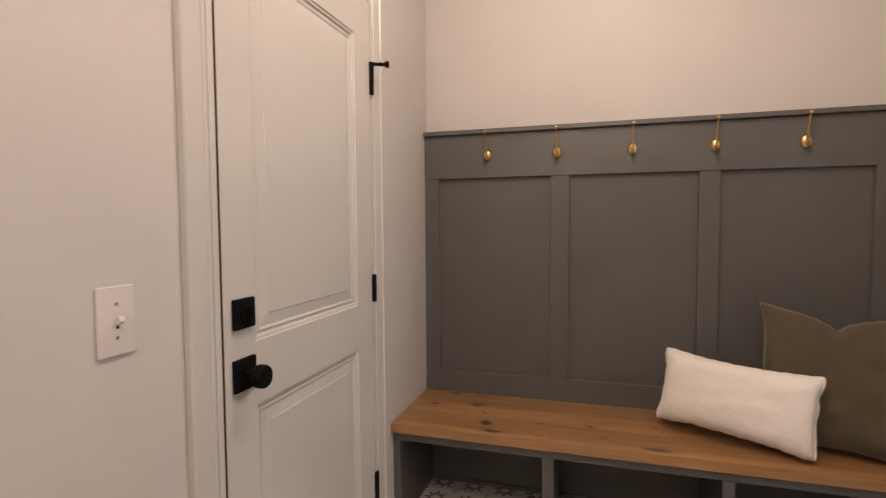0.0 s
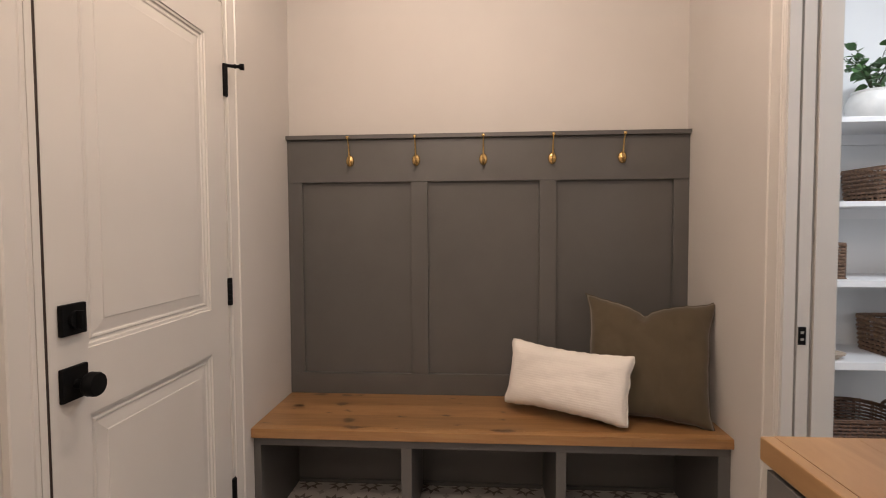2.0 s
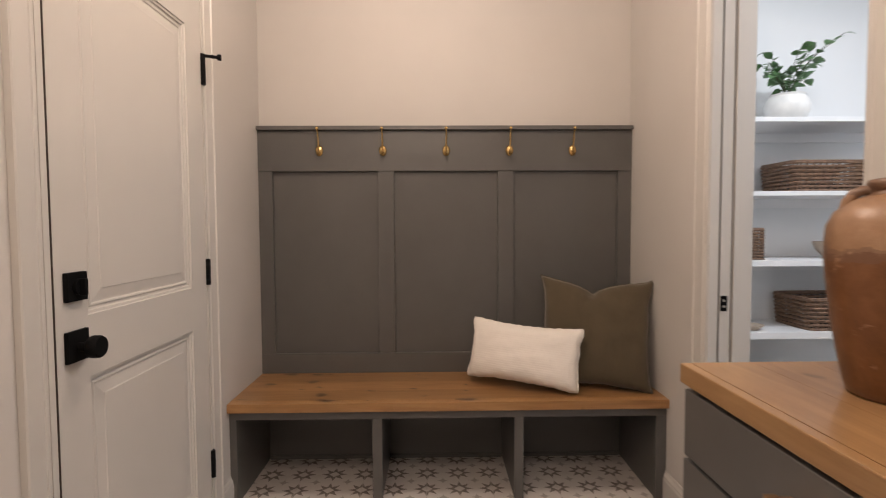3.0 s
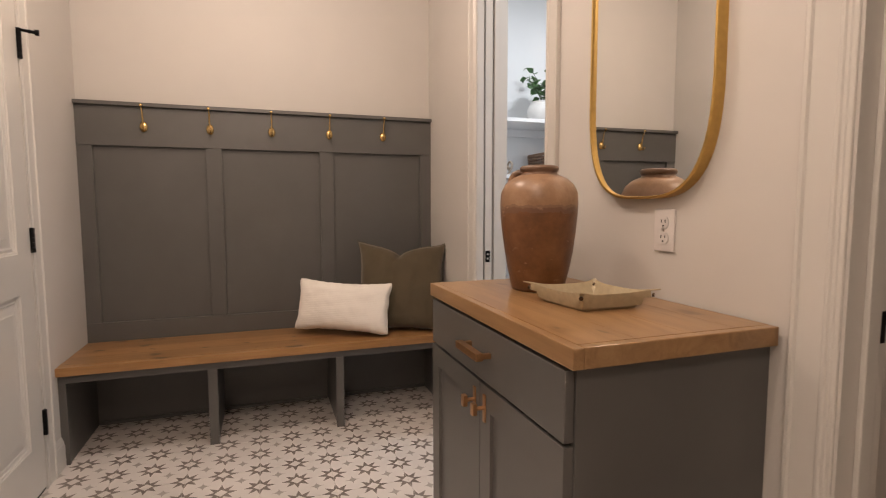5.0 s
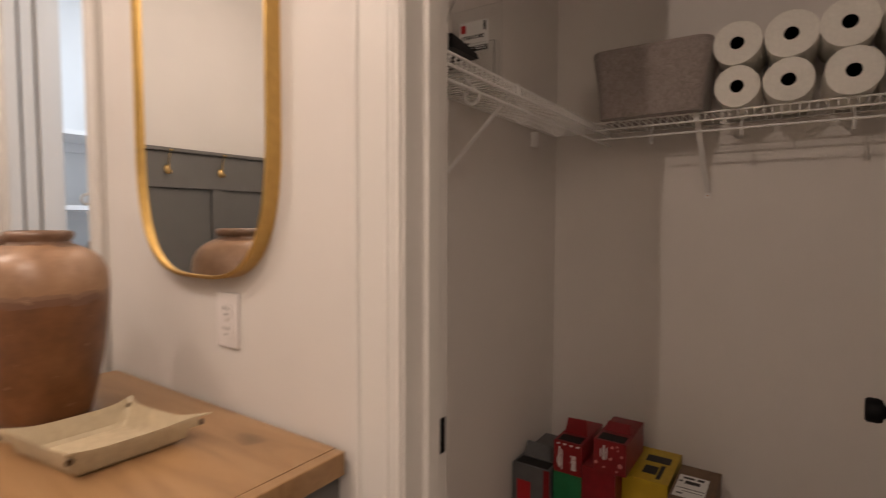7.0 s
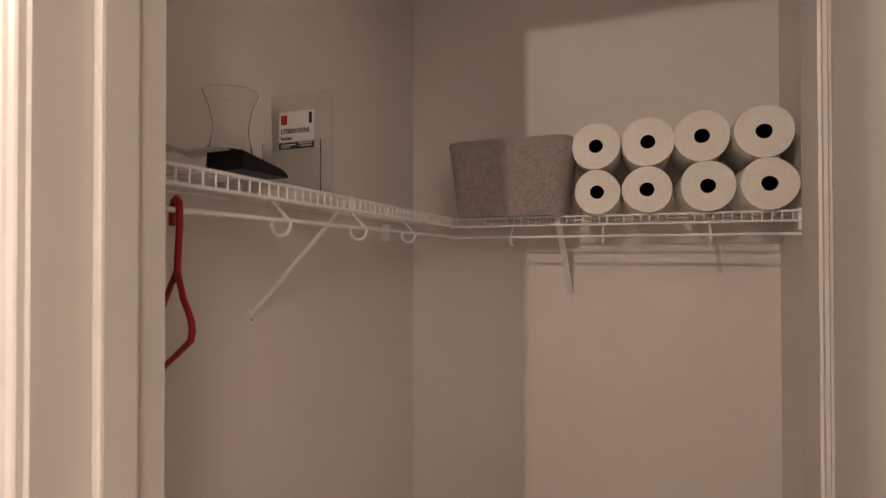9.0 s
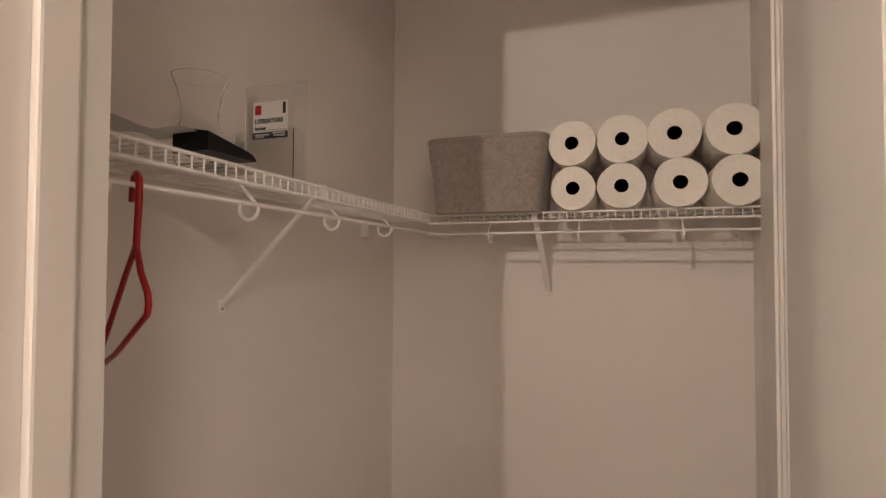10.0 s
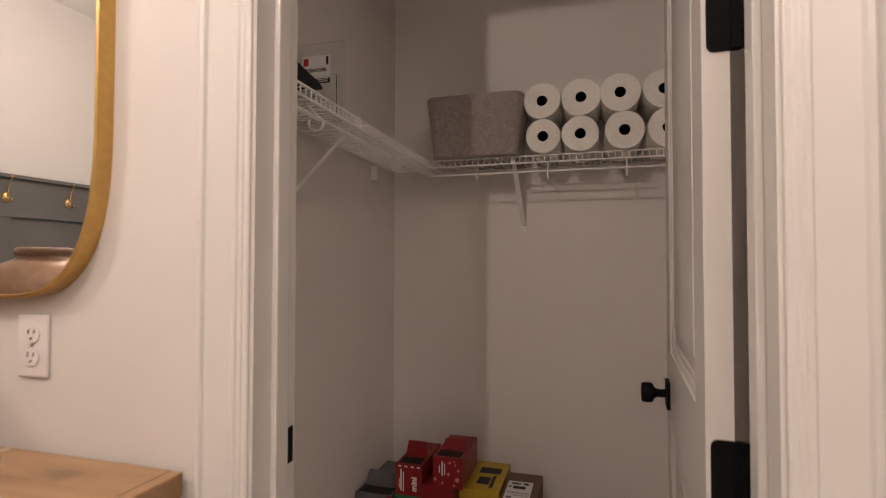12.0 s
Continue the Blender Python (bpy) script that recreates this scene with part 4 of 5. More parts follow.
def tray_pt(a, b, lift):
    s = max(abs(a), abs(b))
    hgt = 0.0
    out = 0.074
    if s > 0.8:
        k = (s - 0.8) / 0.2
        other = min(abs(a), abs(b)) / s
        hgt = 0.040 * k * (0.88 + 0.24 * other ** 4)
        out = 0.074 + 0.012 * k
        out += (0.020 if a * b < 0 else 0.010) * k * other ** 8
    return TC + ux * (a / max(s, 1e-6) * min(s, 0.8) / 0.8 * out if s else 0) + uy * (b / max(s, 1e-6) * min(s, 0.8) / 0.8 * out if s else 0) + Vector((0, 0, 0.0005 + hgt + lift))


for lift, flip in ((0.0, False), (0.0028, True)):
    g = [[bm.verts.new(tray_pt(2 * i / 24 - 1, 2 * j / 24 - 1, lift)) for j in range(25)] for i in range(25)]
    for i in range(24):
        for j in range(24):
            bm.faces.new((g[i][j], g[i + 1][j], g[i + 1][j + 1], g[i][j + 1]))
    if lift == 0:
        low = g
for i in range(24):
    for p, q in (((i, 0), (i + 1, 0)), ((i, 24), (i + 1, 24)), ((0, i), (0, i + 1)), ((24, i), (24, i + 1))):
        bm.faces.new((low[p[0]][p[1]], low[q[0]][q[1]], g[q[0]][q[1]], g[p[0]][p[1]]))
part("leather", bm, LEATHER, tray, smooth=28)
for sa, sb in ((1, 1), (1, -1), (-1, 1), (-1, -1)):
    c = tray_pt(sa * 0.94, sb * 0.94, 0.001)
    d = (ux * sa + uy * sb).normalized()
    bm = bmesh.new()
    tube(bm, [c - d * 0.004, c + d * 0.0015], 0.0046, 12)
    part("rivet", bm, DARK_RIVET, tray, smooth=40)
# the pinched seam that stands up at the far corner
bm = boxes(((1.282, 0.742, 0.945), (1.286, 0.747, 0.966)), bevel=0.001)
part("corner_strap", bm, DARK_RIVET, tray)

# ---- mirror ----
MY0, MY1, MZ0, MZ1 = 0.497, 0.955, 1.186, 2.08
mirror = root("wall_mirror", (EAST, (MY0 + MY1) / 2, MZ0), "pill-shaped wall mirror with a slim gold metal frame", "mirror")


def pill(inset, n=96):
    cy, cz = (MY0 + MY1) / 2, (MZ0 + MZ1) / 2
    a, b = (MY1 - MY0) / 2 - inset, (MZ1 - MZ0) / 2 - inset
    out = []
    r = 0.31
    for k in range(n):
        t = 2 * math.pi * k / n
        c, s = math.cos(t), math.sin(t)
        y = math.copysign(abs(c) ** 0.61, c)
        z = math.copysign(abs(s) ** 0.69, s)
        zz = math.copysign(b - r, s) + r * z * (1.0) if abs(s) > 1e-6 else 0
        out.append((cy + a * y, cz + zz))
    return out


def ring_band(bm, loops):
    rings = [[bm.verts.new((x, y, z)) for y, z in loop] for loop, x in loops]
    n = len(rings[0])
    for A, B in zip(rings, rings[1:]):
        for k in range(n):
            bm.faces.new((A[k], A[(k + 1) % n], B[(k + 1) % n], B[k]))
    return rings


bm = bmesh.new()
ring_band(bm, [(pill(0), EAST), (pill(0), EAST - 0.028), (pill(0.0012), EAST - 0.0295), (pill(0.006), EAST - 0.0295), (pill(0.007), EAST - 0.028), (pill(0.007), EAST - 0.012)])
part("frame", bm, GOLD, mirror, "gold metal band frame", 40)
bm = bmesh.new()
bm.faces.new([bm.verts.new((EAST - 0.0245, y, z)) for y, z in pill(0.0065)])
r2 = bmesh.ops.extrude_face_region(bm, geom=bm.faces[:])
bmesh.ops.translate(bm, vec=(0.004, 0, 0), verts=[v for v in r2["geom"] if isinstance(v, bmesh.types.BMVert)])
bmesh.ops.rotate(bm, cent=(EAST - 0.0245, (MY0 + MY1) / 2, 0), matrix=Matrix.Rotation(radians(-1.2), 3, "Z"), verts=bm.verts[:])
part("mirror_glass", bm, MIRROR, mirror, "clear mirror glass")

# ---- ceiling lamps ----
for lx, ly, LAMP_Z in LAMPS:
    lamp = root("ceiling_lamp", (lx, ly, TOP), "small brass semi-flush ceiling lamp with a glowing bulb", "ceiling lamp", "ceiling lamps")
    part("canopy", lathe(bmesh.new(), [(0.062, 0), (0.062, -0.012), (0.054, -0.020), (0.012, -0.024)], (lx, ly, TOP), 32), BRASS, lamp, smooth=40)
    bm = bmesh.new()
    tube(bm, [(lx, ly, TOP - 0.02), (lx, ly, LAMP_Z + 0.145)], 0.007, 10)
    part("stem", bm, BRASS, lamp, smooth=40)
    part("socket", lathe(bmesh.new(), [(0.012, 0.150), (0.020, 0.146), (0.021, 0.110), (0.016, 0.106)], (lx, ly, LAMP_Z), 24), BRASS, lamp, smooth=40)
    part("bulb", lathe(bmesh.new(), [(0.012, 0.107), (0.015, 0.100), (0.022, 0.088), (0.024, 0.078), (0.020, 0.066), (0.010, 0.059), (0.001, 0.057)], (lx, ly, LAMP_Z), 24), BULB, lamp, "glowing bulb", 60)

# invented fixture round the fill light, never in view
hl = root("fill_fixture", (FILL_XY[0], FILL_XY[1], TOP), "white round fixture added around the unseen fill light", "ceiling lamp")
part("pan", lathe(bmesh.new(), [(0.27, 0), (0.27, -0.05), (0.262, -0.062)], (FILL_XY[0], FILL_XY[1], TOP), 48), TRIM, hl, smooth=40)
part("diffuser", lathe(bmesh.new(), [(0.262, -0.060), (0.20, -0.066), (0.002, -0.069)], (FILL_XY[0], FILL_XY[1], TOP), 48), FILL_GLOW, hl, "glowing diffuser of the added fill light", 40)

# ---- pocket door in the pantry doorway's wall ----
pocket = root("pocket_door", (1.537, PANTRY_WAY[1] + 0.006, 0.012), "white sliding pocket door pushed into the wall", "door")
part("door_panel", boxes(((1.5185, PANTRY_WAY[1] + 0.004, 0.012), (1.5565, NORTH - 0.02, PANTRY_WAY[2] - 0.02)), bevel=0.001), TRIM, pocket)
part("edge_latch", boxes(((1.5215, PANTRY_WAY[1] + 0.002, 0.886), (1.5455, PANTRY_WAY[1] + 0.006, 0.944)), bevel=0.0008), BLACK, pocket, "black edge latch")
part("latch_pull", boxes(((1.529, PANTRY_WAY[1] + 0.0005, 0.922), (1.538, PANTRY_WAY[1] + 0.003, 0.930)), ((1.529, PANTRY_WAY[1] + 0.0005, 0.900), (1.538, PANTRY_WAY[1] + 0.003, 0.908)), bevel=0.0005), STEEL, pocket)
# near-black sheet draws the shade at the pocket's far end
part("cavity_shade", boxes(((1.508, NORTH - 0.015, 0), (1.566, NORTH - 0.002, TOP))), RECESS_SHADE, pocket)

# ---- closet door, open into the closet ----
HX, HY = CL_X0 + 0.008, -0.406
swing = radians(-3.4)
du, dv = Vector((math.cos(swing), math.sin(swing), 0)), Vector((math.sin(swing), -math.cos(swing), 0))


def on_leaf(u, z, v):
    return Vector((HX, HY, 0)) + du * u + dv * v + Vector((0, 0, 0.014 + z))


CW, CH = 0.675, 2.475
cdoor = root("closet_door", (HX, HY, 0.014), "open white two-panel closet door with black hardware", "door")
part("door_panel", door_leaf(CW, CH, 0.035, [(0.105, 0.19, CW - 0.105, 0.842), (0.105, 1.018, CW - 0.105, CH - 0.13)], MOULD, on_leaf), TRIM, cdoor)
for zc in (0.30, 0.961, 1.588, 2.24):
    bm = bmesh.new()
    prism(bm, rounded_rect(0.042, 0.100, 0.010), (HX - 0.0036, HY - 0.027, zc), (0, 1, 0), (0, 0, 1), (1, 0, 0), 0.0030)
    hinge = part("hinge", bm, BLACK, cdoor, "black butt hinge with round corners")
    bm = bmesh.new()
    for k in range(5):
        tube(bm, [(HX - 0.004, HY - 0.043, zc - 0.05 + k * 0.02 + 0.0006), (HX - 0.004, HY - 0.043, zc - 0.05 + (k + 1) * 0.02 - 0.0006)], 0.0075, 12)
    part("knuckle", bm, BLACK, hinge, smooth=40)
    part("jamb_leaf", boxes(((HX - 0.030, CLOSET[0] - 0.001, zc - 0.05), (HX - 0.004, CLOSET[0] + 0.002, zc + 0.05)), ((HX - 0.012, CLOSET[0], zc - 0.05), (HX - 0.009, HY - 0.036, zc + 0.05))), BLACK, hinge)
    for dz in (-0.033, 0.0, 0.033):
        bm = bmesh.new()
        tube(bm, [(HX - 0.005, HY - 0.012, zc + dz), (HX - 0.003, HY - 0.012, zc + dz)], 0.0038, 10)
        part("screw", bm, BLACK, hinge)
for side, v0, v1 in ((1, 0.0, -0.008), (-1, 0.035, 0.043)):
    c = on_leaf(CW - 0.062, 0.91, v0)
    out = -dv if side == 1 else dv
    bm = bmesh.new()
    prism(bm, [(-0.032, -0.032), (0.032, -0.032), (0.032, 0.032), (-0.032, 0.032)], c, du, (0, 0, 1), out, 0.008)
    part("rose_plate", bm, BLACK, cdoor, "square black knob rose")
    bm = lathe(bmesh.new(), [(0.010, 0), (0.010, 0.020), (0.014, 0.027), (0.022, 0.030), (0.0245, 0.036), (0.0245, 0.052), (0.021, 0.057), (0.002, 0.058)], (0, 0, 0), 28)
    bmesh.ops.transform(bm, matrix=Matrix.Translation(c + out * 0.008) @ out.to_track_quat("Z", "Y").to_matrix().to_4x4(), verts=bm.verts[:])
    part("knob", bm, BLACK, cdoor, "round black knob", 40)

# ---- wire shelves ----
SZ = 1.692
NORTH_SZ = 1.698                      # the north shelf hangs a touch higher


def wire_shelf(name, label, start, run, back, length, depth, hooks, brackets, end_clip):
    """A ventilated shelf: run along its length, back towards its wall; start is the front corner."""
    s, r, b, up = Vector(start), Vector(run), Vector(back), Vector((0, 0, 1))
    ob = root(name, tuple(s), label, "wire shelf")
    n = int(length / 0.025)
    bm = tube(bmesh.new(), [b * (depth - 0.006), b * 0.004, -up * 0.003, -up * 0.028], 0.0020, 6)
    wire_me = finish(bm, 60)
    wire_me.name = "deck_wire"
    wire_me.materials.append(WIRE)
    for k in range(n + 1):
        wire = new("deck_wire", wire_me)
        wire.parent = ob
        wire.location = r * (length * k / n)
    for nm, off, h, rad in (("front_rod", 0.0, 0.0, 0.0036), ("lip_rod", 0.0, -0.028, 0.0038), ("back_rod", depth - 0.006, -0.004, 0.0030), ("middle_rod", depth * 0.5, -0.004, 0.0026)):
        bm = bmesh.new()
        tube(bm, [s + b * off + up * h, s + r * length + b * off + up * h], rad, 8)
        part(nm, bm, WIRE, ob, smooth=60)
    bm = bmesh.new()
    tube(bm, [s - b * 0.002 - up * 0.066, s + r * length - b * 0.002 - up * 0.066], 0.0042, 10)
    part("hanging_rod", bm, WIRE, ob, smooth=60)
    for d in hooks:
        p = s + r * d
        bm = bmesh.new()
        pts = [p - up * 0.020 + b * 0.045, p - up * 0.045 + b * 0.020, p - up * 0.066 - b * 0.0]
        for k in range(9):
            a = math.pi * (1.0 - k / 8 * 1.15)
            pts.append(p - up * 0.072 + b * (0.018 + 0.022 * math.cos(a) * 1.0) - up * 0.022 * math.sin(a) * 1.0)
        tube(bm, pts, 0.0038, 8)
        part("rod_hook", bm, WIRE, ob, smooth=60)
    for d, foot in brackets:
        p = s + r * d
        q = s + r * foot + b * (depth - 0.004) - up * 0.275
        bm = bmesh.new()
        ax = (q - p).normalized()
        side = r - ax * r.dot(ax)
        side.normalize()
        nrm = ax.cross(side)
        L = (q - p).length
        prism(bm, [(-0.010, -0.001), (0.010, -0.001), (0.010, 0.001), (0.004, 0.004), (-0.004, 0.004), (-0.010, 0.001)], p, side, nrm, ax, L)
        br = part("bracket", bm, WIRE, ob, "white diagonal shelf bracket")
        bm = bmesh.new()
        prism(bm, [(-0.010, -0.022), (0.010, -0.022), (0.010, 0.010), (-0.010, 0.010)], q + b * 0.001, r, (0, 0, 1), b, 0.0025)
        part("bracket_foot", bm, WIRE, br)
        bm = bmesh.new()
        tube(bm, [q - up * 0.012, q - up * 0.012 - b * 0.002], 0.003, 10)
        part("screw", bm, BRONZE, br)
        bm = bmesh.new()
        prism(bm, [(-0.009, -0.030), (0.009, -0.030), (0.009, 0.006), (-0.009, 0.006)], p - b * 0.004, r, (0, 0, 1), b, 0.002)
        part("bracket_clip", bm, WIRE, br)
    for d in end_clip:
        p = s + r * d
        bm = bmesh.new()
        prism(bm, [(-0.006, -0.055), (0.006, -0.055), (0.006, 0.008), (-0.006, 0.008)], p + b * 0.0, r, (0, 0, 1), b, 0.035)
        part("end_bracket", bm, WIRE, ob)
    return ob


NY, BX = 0.440, 2.920
north_shelf = wire_shelf("wire_shelf", "white vinyl-coated wire closet shelf with a hanging rod", (CL_X0 + 0.004, NY, NORTH_SZ), (1, 0, 0), (0, 1, 0), CL_X1 - CL_X0 - 0.008, CL_Y1 - NY,
                         (0.16, 0.462, 0.760, 1.06), [(0.69, 0.645)], ())
back_shelf = wire_shelf("wire_shelf", "white vinyl-coated wire closet shelf holding paper towels", (BX, CL_Y0 + 0.004, SZ), (0, 1, 0), (1, 0, 0), NY - CL_Y0 - 0.012, CL_X1 - BX,
                        (0.235, 0.545, 0.845), [(0.688, 0.674)], (0.006,))
part("wall_anchor", boxes(((2.89, CL_Y1 - 0.03, 1.618), (2.90, CL_Y1, 1.678)), ((2.88, CL_Y1 - 0.004, 1.618), (2.94, CL_Y1, 1.624))), WIRE, north_shelf)


# ---- paper towel rolls ----
def towel_roll(y, z, x, r, seed, tag):
    ob = root("paper_towel_roll", (x, y, z - r), "plump white paper towel roll " + tag, "paper towels", "paper towel rolls on the shelf")
    rng = random.Random(seed)
    L, n = 0.262, 40
    ph, amp, sq = rng.uniform(0, 6), rng.uniform(0.012, 0.04), rng.uniform(-0.03, 0.03)

    def ring(rad, xx, wob=1.0):
        out = []
        for k in range(n):
            a = 2 * math.pi * k / n
            rr = rad * (1 + wob * (amp * 0.5 * math.sin(2 * a + ph) + 0.012 * math.sin(3 * a + ph * 2) + sq * 0.3 * math.cos(4 * a)))
            out.append(Vector((xx + 0.002 * math.sin(a * 2 + ph), y + rr * math.cos(a), z + rr * math.sin(a))))
        return out

    core = 0.0215
    bm = bmesh.new()
    loops = [ring(core, x + L - 0.004, 0.5), ring(core, x + 0.001, 0.5)]
    for k in range(1, 8):
        t = k / 8
        loops.append(ring(core + (r - core) * t, x + (0.0012 if k % 2 else 0.0), 0.5 + 0.5 * t))
    loops += [ring(r * 0.985, x + 0.001), ring(r, x + 0.005), ring(r, x + L - 0.004), ring(r * 0.98, x + L), ring(core, x + L - 0.002, 0.5)]
    vs = [[bm.verts.new(p) for p in lp] for lp in loops]
    for A, B in zip(vs, vs[1:]):
        for k in range(n):
            bm.faces.new((A[k], A[(k + 1) % n], B[(k + 1) % n], B[k]))
    part("paper", bm, PAPER, ob, smooth=45)
    # tube wall and end cap coloured near-black as the shade within the roll
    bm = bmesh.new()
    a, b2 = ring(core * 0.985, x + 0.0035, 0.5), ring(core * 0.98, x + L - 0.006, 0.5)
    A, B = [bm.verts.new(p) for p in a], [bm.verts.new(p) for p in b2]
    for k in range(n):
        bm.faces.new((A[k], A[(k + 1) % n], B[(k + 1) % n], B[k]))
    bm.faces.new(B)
    part("core", bm, CORE_SHADE, ob, "cardboard core, coloured near-black for the shade inside", 60)
    tail = ring(r + 0.0015, x + 0.01)
    k0 = rng.randrange(n)
    bm = bmesh.new()
    A = [bm.verts.new(tail[(k0 + k) % n]) for k in range(5)]
    B = [bm.verts.new(tail[(k0 + k) % n] + Vector((L - 0.02, 0, 0))) for k in range(5)]
    for k in range(4):
        bm.faces.new((A[k], A[k + 1], B[k + 1], B[k]))
    part("loose_sheet", bm, PAPER, ob)
    return ob


SHELF_TOP = SZ + 0.003
for i, (y, r) in enumerate(((-0.070, 0.0705), (-0.218, 0.0725), (-0.386, 0.0755), (-0.545, 0.0755))):
    towel_roll(y, SHELF_TOP + r, 2.893 + 0.004 * (i % 2), r, 20 + i, "in the lower row")
for i, (y, z, r) in enumerate(((-0.067, 1.9115, 0.0745), (-0.221, 1.9145, 0.0765), (-0.371, 1.9205, 0.0765), (-0.532, 1.9215, 0.0770))):
    towel_roll(y, z, 2.893 + 0.003 * (i % 2), r, 40 + i, "in the upper row")


# ---- felt basket ----
basket = root("felt_basket", (2.98, 0.195, SHELF_TOP), "grey felt storage basket with a stitched rim on the wire shelf", "basket")
bm = bmesh.new()
layers = []
for w, d, z, r in ((0.24, 0.365, 0.0, 0.035), (0.252, 0.372, 0.06, 0.04), (0.265, 0.39, 0.13, 0.045), (0.275, 0.412, 0.20, 0.05), (0.278, 0.418, 0.238, 0.05), (0.272, 0.402, 0.238, 0.048), (0.262, 0.388, 0.15, 0.045), (0.236, 0.35, 0.008, 0.033)):
    layers.append([bm.verts.new((2.978 + a, 0.213 + b, SHELF_TOP + z * 1.08 + (0.006 * math.cos(b * 16) * (z > 0.19)))) for a, b in rounded_rect(w, d, r)])
for A, B in zip(layers, layers[1:]):
    for k in range(len(A)):
        bm.faces.new((A[k], A[(k + 1) % len(A)], B[(k + 1) % len(A)], B[k]))
bm.faces.new(layers[0])
bm.faces.new(layers[-1])
part("felt_body", bm, FELT, basket, smooth=50)
bm = bmesh.new()
tube(bm, [(2.978 + a, 0.213 + b, SHELF_TOP + 0.244 + 0.006 * math.cos(b * 16)) for a, b in rounded_rect(0.279, 0.419, 0.05)], 0.0012, 5, closed=True)
part("stitching", bm, FELT, basket)

# ---- clear things on the north shelf ----
NORTH_TOP = NORTH_SZ + 0.003
gv = root("glass_vase", (1.997, 0.565, NORTH_TOP), "clear hourglass glass vase standing on the wire shelf", "vase")
part("glass", lathe(bmesh.new(), [(r * 0.82, z * 0.97) for r, z in [(0.002, 0.0), (0.050, 0.0), (0.056, 0.004), (0.057, 0.03), (0.050, 0.07), (0.042, 0.105), (0.042, 0.125), (0.050, 0.160), (0.064, 0.190),
                                  (0.0615, 0.190), (0.0475, 0.160), (0.0395, 0.125), (0.0395, 0.105), (0.0475, 0.07), (0.0535, 0.03), (0.048, 0.010), (0.002, 0.009)]], (1.997, 0.565, NORTH_TOP), 48), CLEAR, gv, smooth=60)

holder = root("literature_holder", (2.2600, 0.5890, NORTH_TOP), "clear acrylic literature holder with a white paper label", "brochure holder")
part("back_sheet", boxes(((2.2590, 0.5000, NORTH_TOP), (2.2615, 0.6780, 1.9630)), bevel=0.0008), ACRYLIC, holder)
part("pocket_front", boxes(((2.2170, 0.5070, NORTH_TOP), (2.2190, 0.6710, 1.8380))), ACRYLIC, holder)
for y in (0.5055, 0.6705):
    part("pocket_side", boxes(((2.2195, y, NORTH_TOP), (2.2585, y + 0.002, 1.8380))), ACRYLIC, holder)
part("base_sheet", boxes(((2.2195, 0.5080, NORTH_TOP), (2.2585, 0.6700, NORTH_TOP + 0.002))), ACRYLIC, holder)
lab = part("label", boxes(((2.2545, 0.5480, 1.8285), (2.2555, 0.6510, 1.9210))), LABEL_WHITE, holder, "white paper label with black print")
FX = 2.2540
for nm, lo, hi, mt in (("logo_square", (0.6270, 1.8897), (0.6450, 1.9135), INK_RED), ("band", (0.5480, 1.8285), (0.6510, 1.8448), INK), ("barcode", (0.5550, 1.8885), (0.5630, 1.9160), INK)):
    part(nm, boxes(((FX - 0.0002, lo[0], lo[1]), (FX + 0.0005, hi[0], hi[1]))), mt, lab)
for y0, y1, z in ((0.6010, 0.6440, 1.8373), (0.6160, 0.6440, 1.8323), (0.5550, 0.5930, 1.8397), (0.5550, 0.5890, 1.8335)):
    part("small_print", boxes(((FX - 0.0005, y0, z), (FX, y1, z + 0.0028))), WHITE_INK, lab)
face = Matrix(((0, 0, -1, 0), (-1, 0, 0, 0), (0, 1, 0, 0), (0, 0, 0, 1)))
words("LITERATURE", 0.0150, INK, holder, Matrix.Translation((FX, 0.6450, 1.8679)) @ face)
words("holder", 0.0125, INK, holder, Matrix.Translation((FX, 0.6450, 1.8516)) @ face)
for y in (0.5310, 0.6470):
    bm = bmesh.new()
    pts = [(2.2570, y + 0.008 * math.cos(2 * math.pi * k / 16), 1.9380 + 0.008 * math.sin(2 * math.pi * k / 16)) for k in range(16)]
    tube(bm, pts, 0.0012, 6, closed=True)
    part("hang_hole", bm, ACRYLIC, holder)

fold = root("black_folder", (1.85, 0.50, NORTH_TOP), "glossy black and white folder lying flat on the wire shelf", "folder")
m0 = Matrix.Translation((1.942, 0.508, NORTH_TOP + 0.010)) @ Matrix.Rotation(radians(-2), 4, "Z")
bm = bmesh.new()
top_of = lambda u, w: (0.046 - 0.030 * u) * (0.70 + 0.30 * w) * (1 - max(0.0, (u - 0.85) / 0.15) ** 2 * 0.6)
g = [[bm.verts.new(m0 @ Vector((-0.055 + 0.115 * i / 12, -0.075 + 0.08 * j / 5, top_of(i / 12, j / 5)))) for j in range(6)] for i in range(13)]
h = [[bm.verts.new(m0 @ Vector((-0.055 + 0.115 * i / 12, -0.075 + 0.08 * j / 5, 0.0))) for j in range(6)] for i in range(13)]
for q in (g, h):
    for i in range(12):
        for j in range(5):
            bm.faces.new((q[i][j], q[i + 1][j], q[i + 1][j + 1], q[i][j + 1]))
for i in range(12):
    for j in (0, 5):
        bm.faces.new((g[i][j], g[i + 1][j], h[i + 1][j], h[i][j]))
for j in range(5):
    for i in (0, 12):
        bm.faces.new((g[i][j], g[i][j + 1], h[i][j + 1], h[i][j]))
part("cover", bm, plain("gloss_black", (0.006, 0.006, 0.007), 0.40, 0.1, 25.0, 0.25), fold, smooth=40)
bm = bmesh.new()
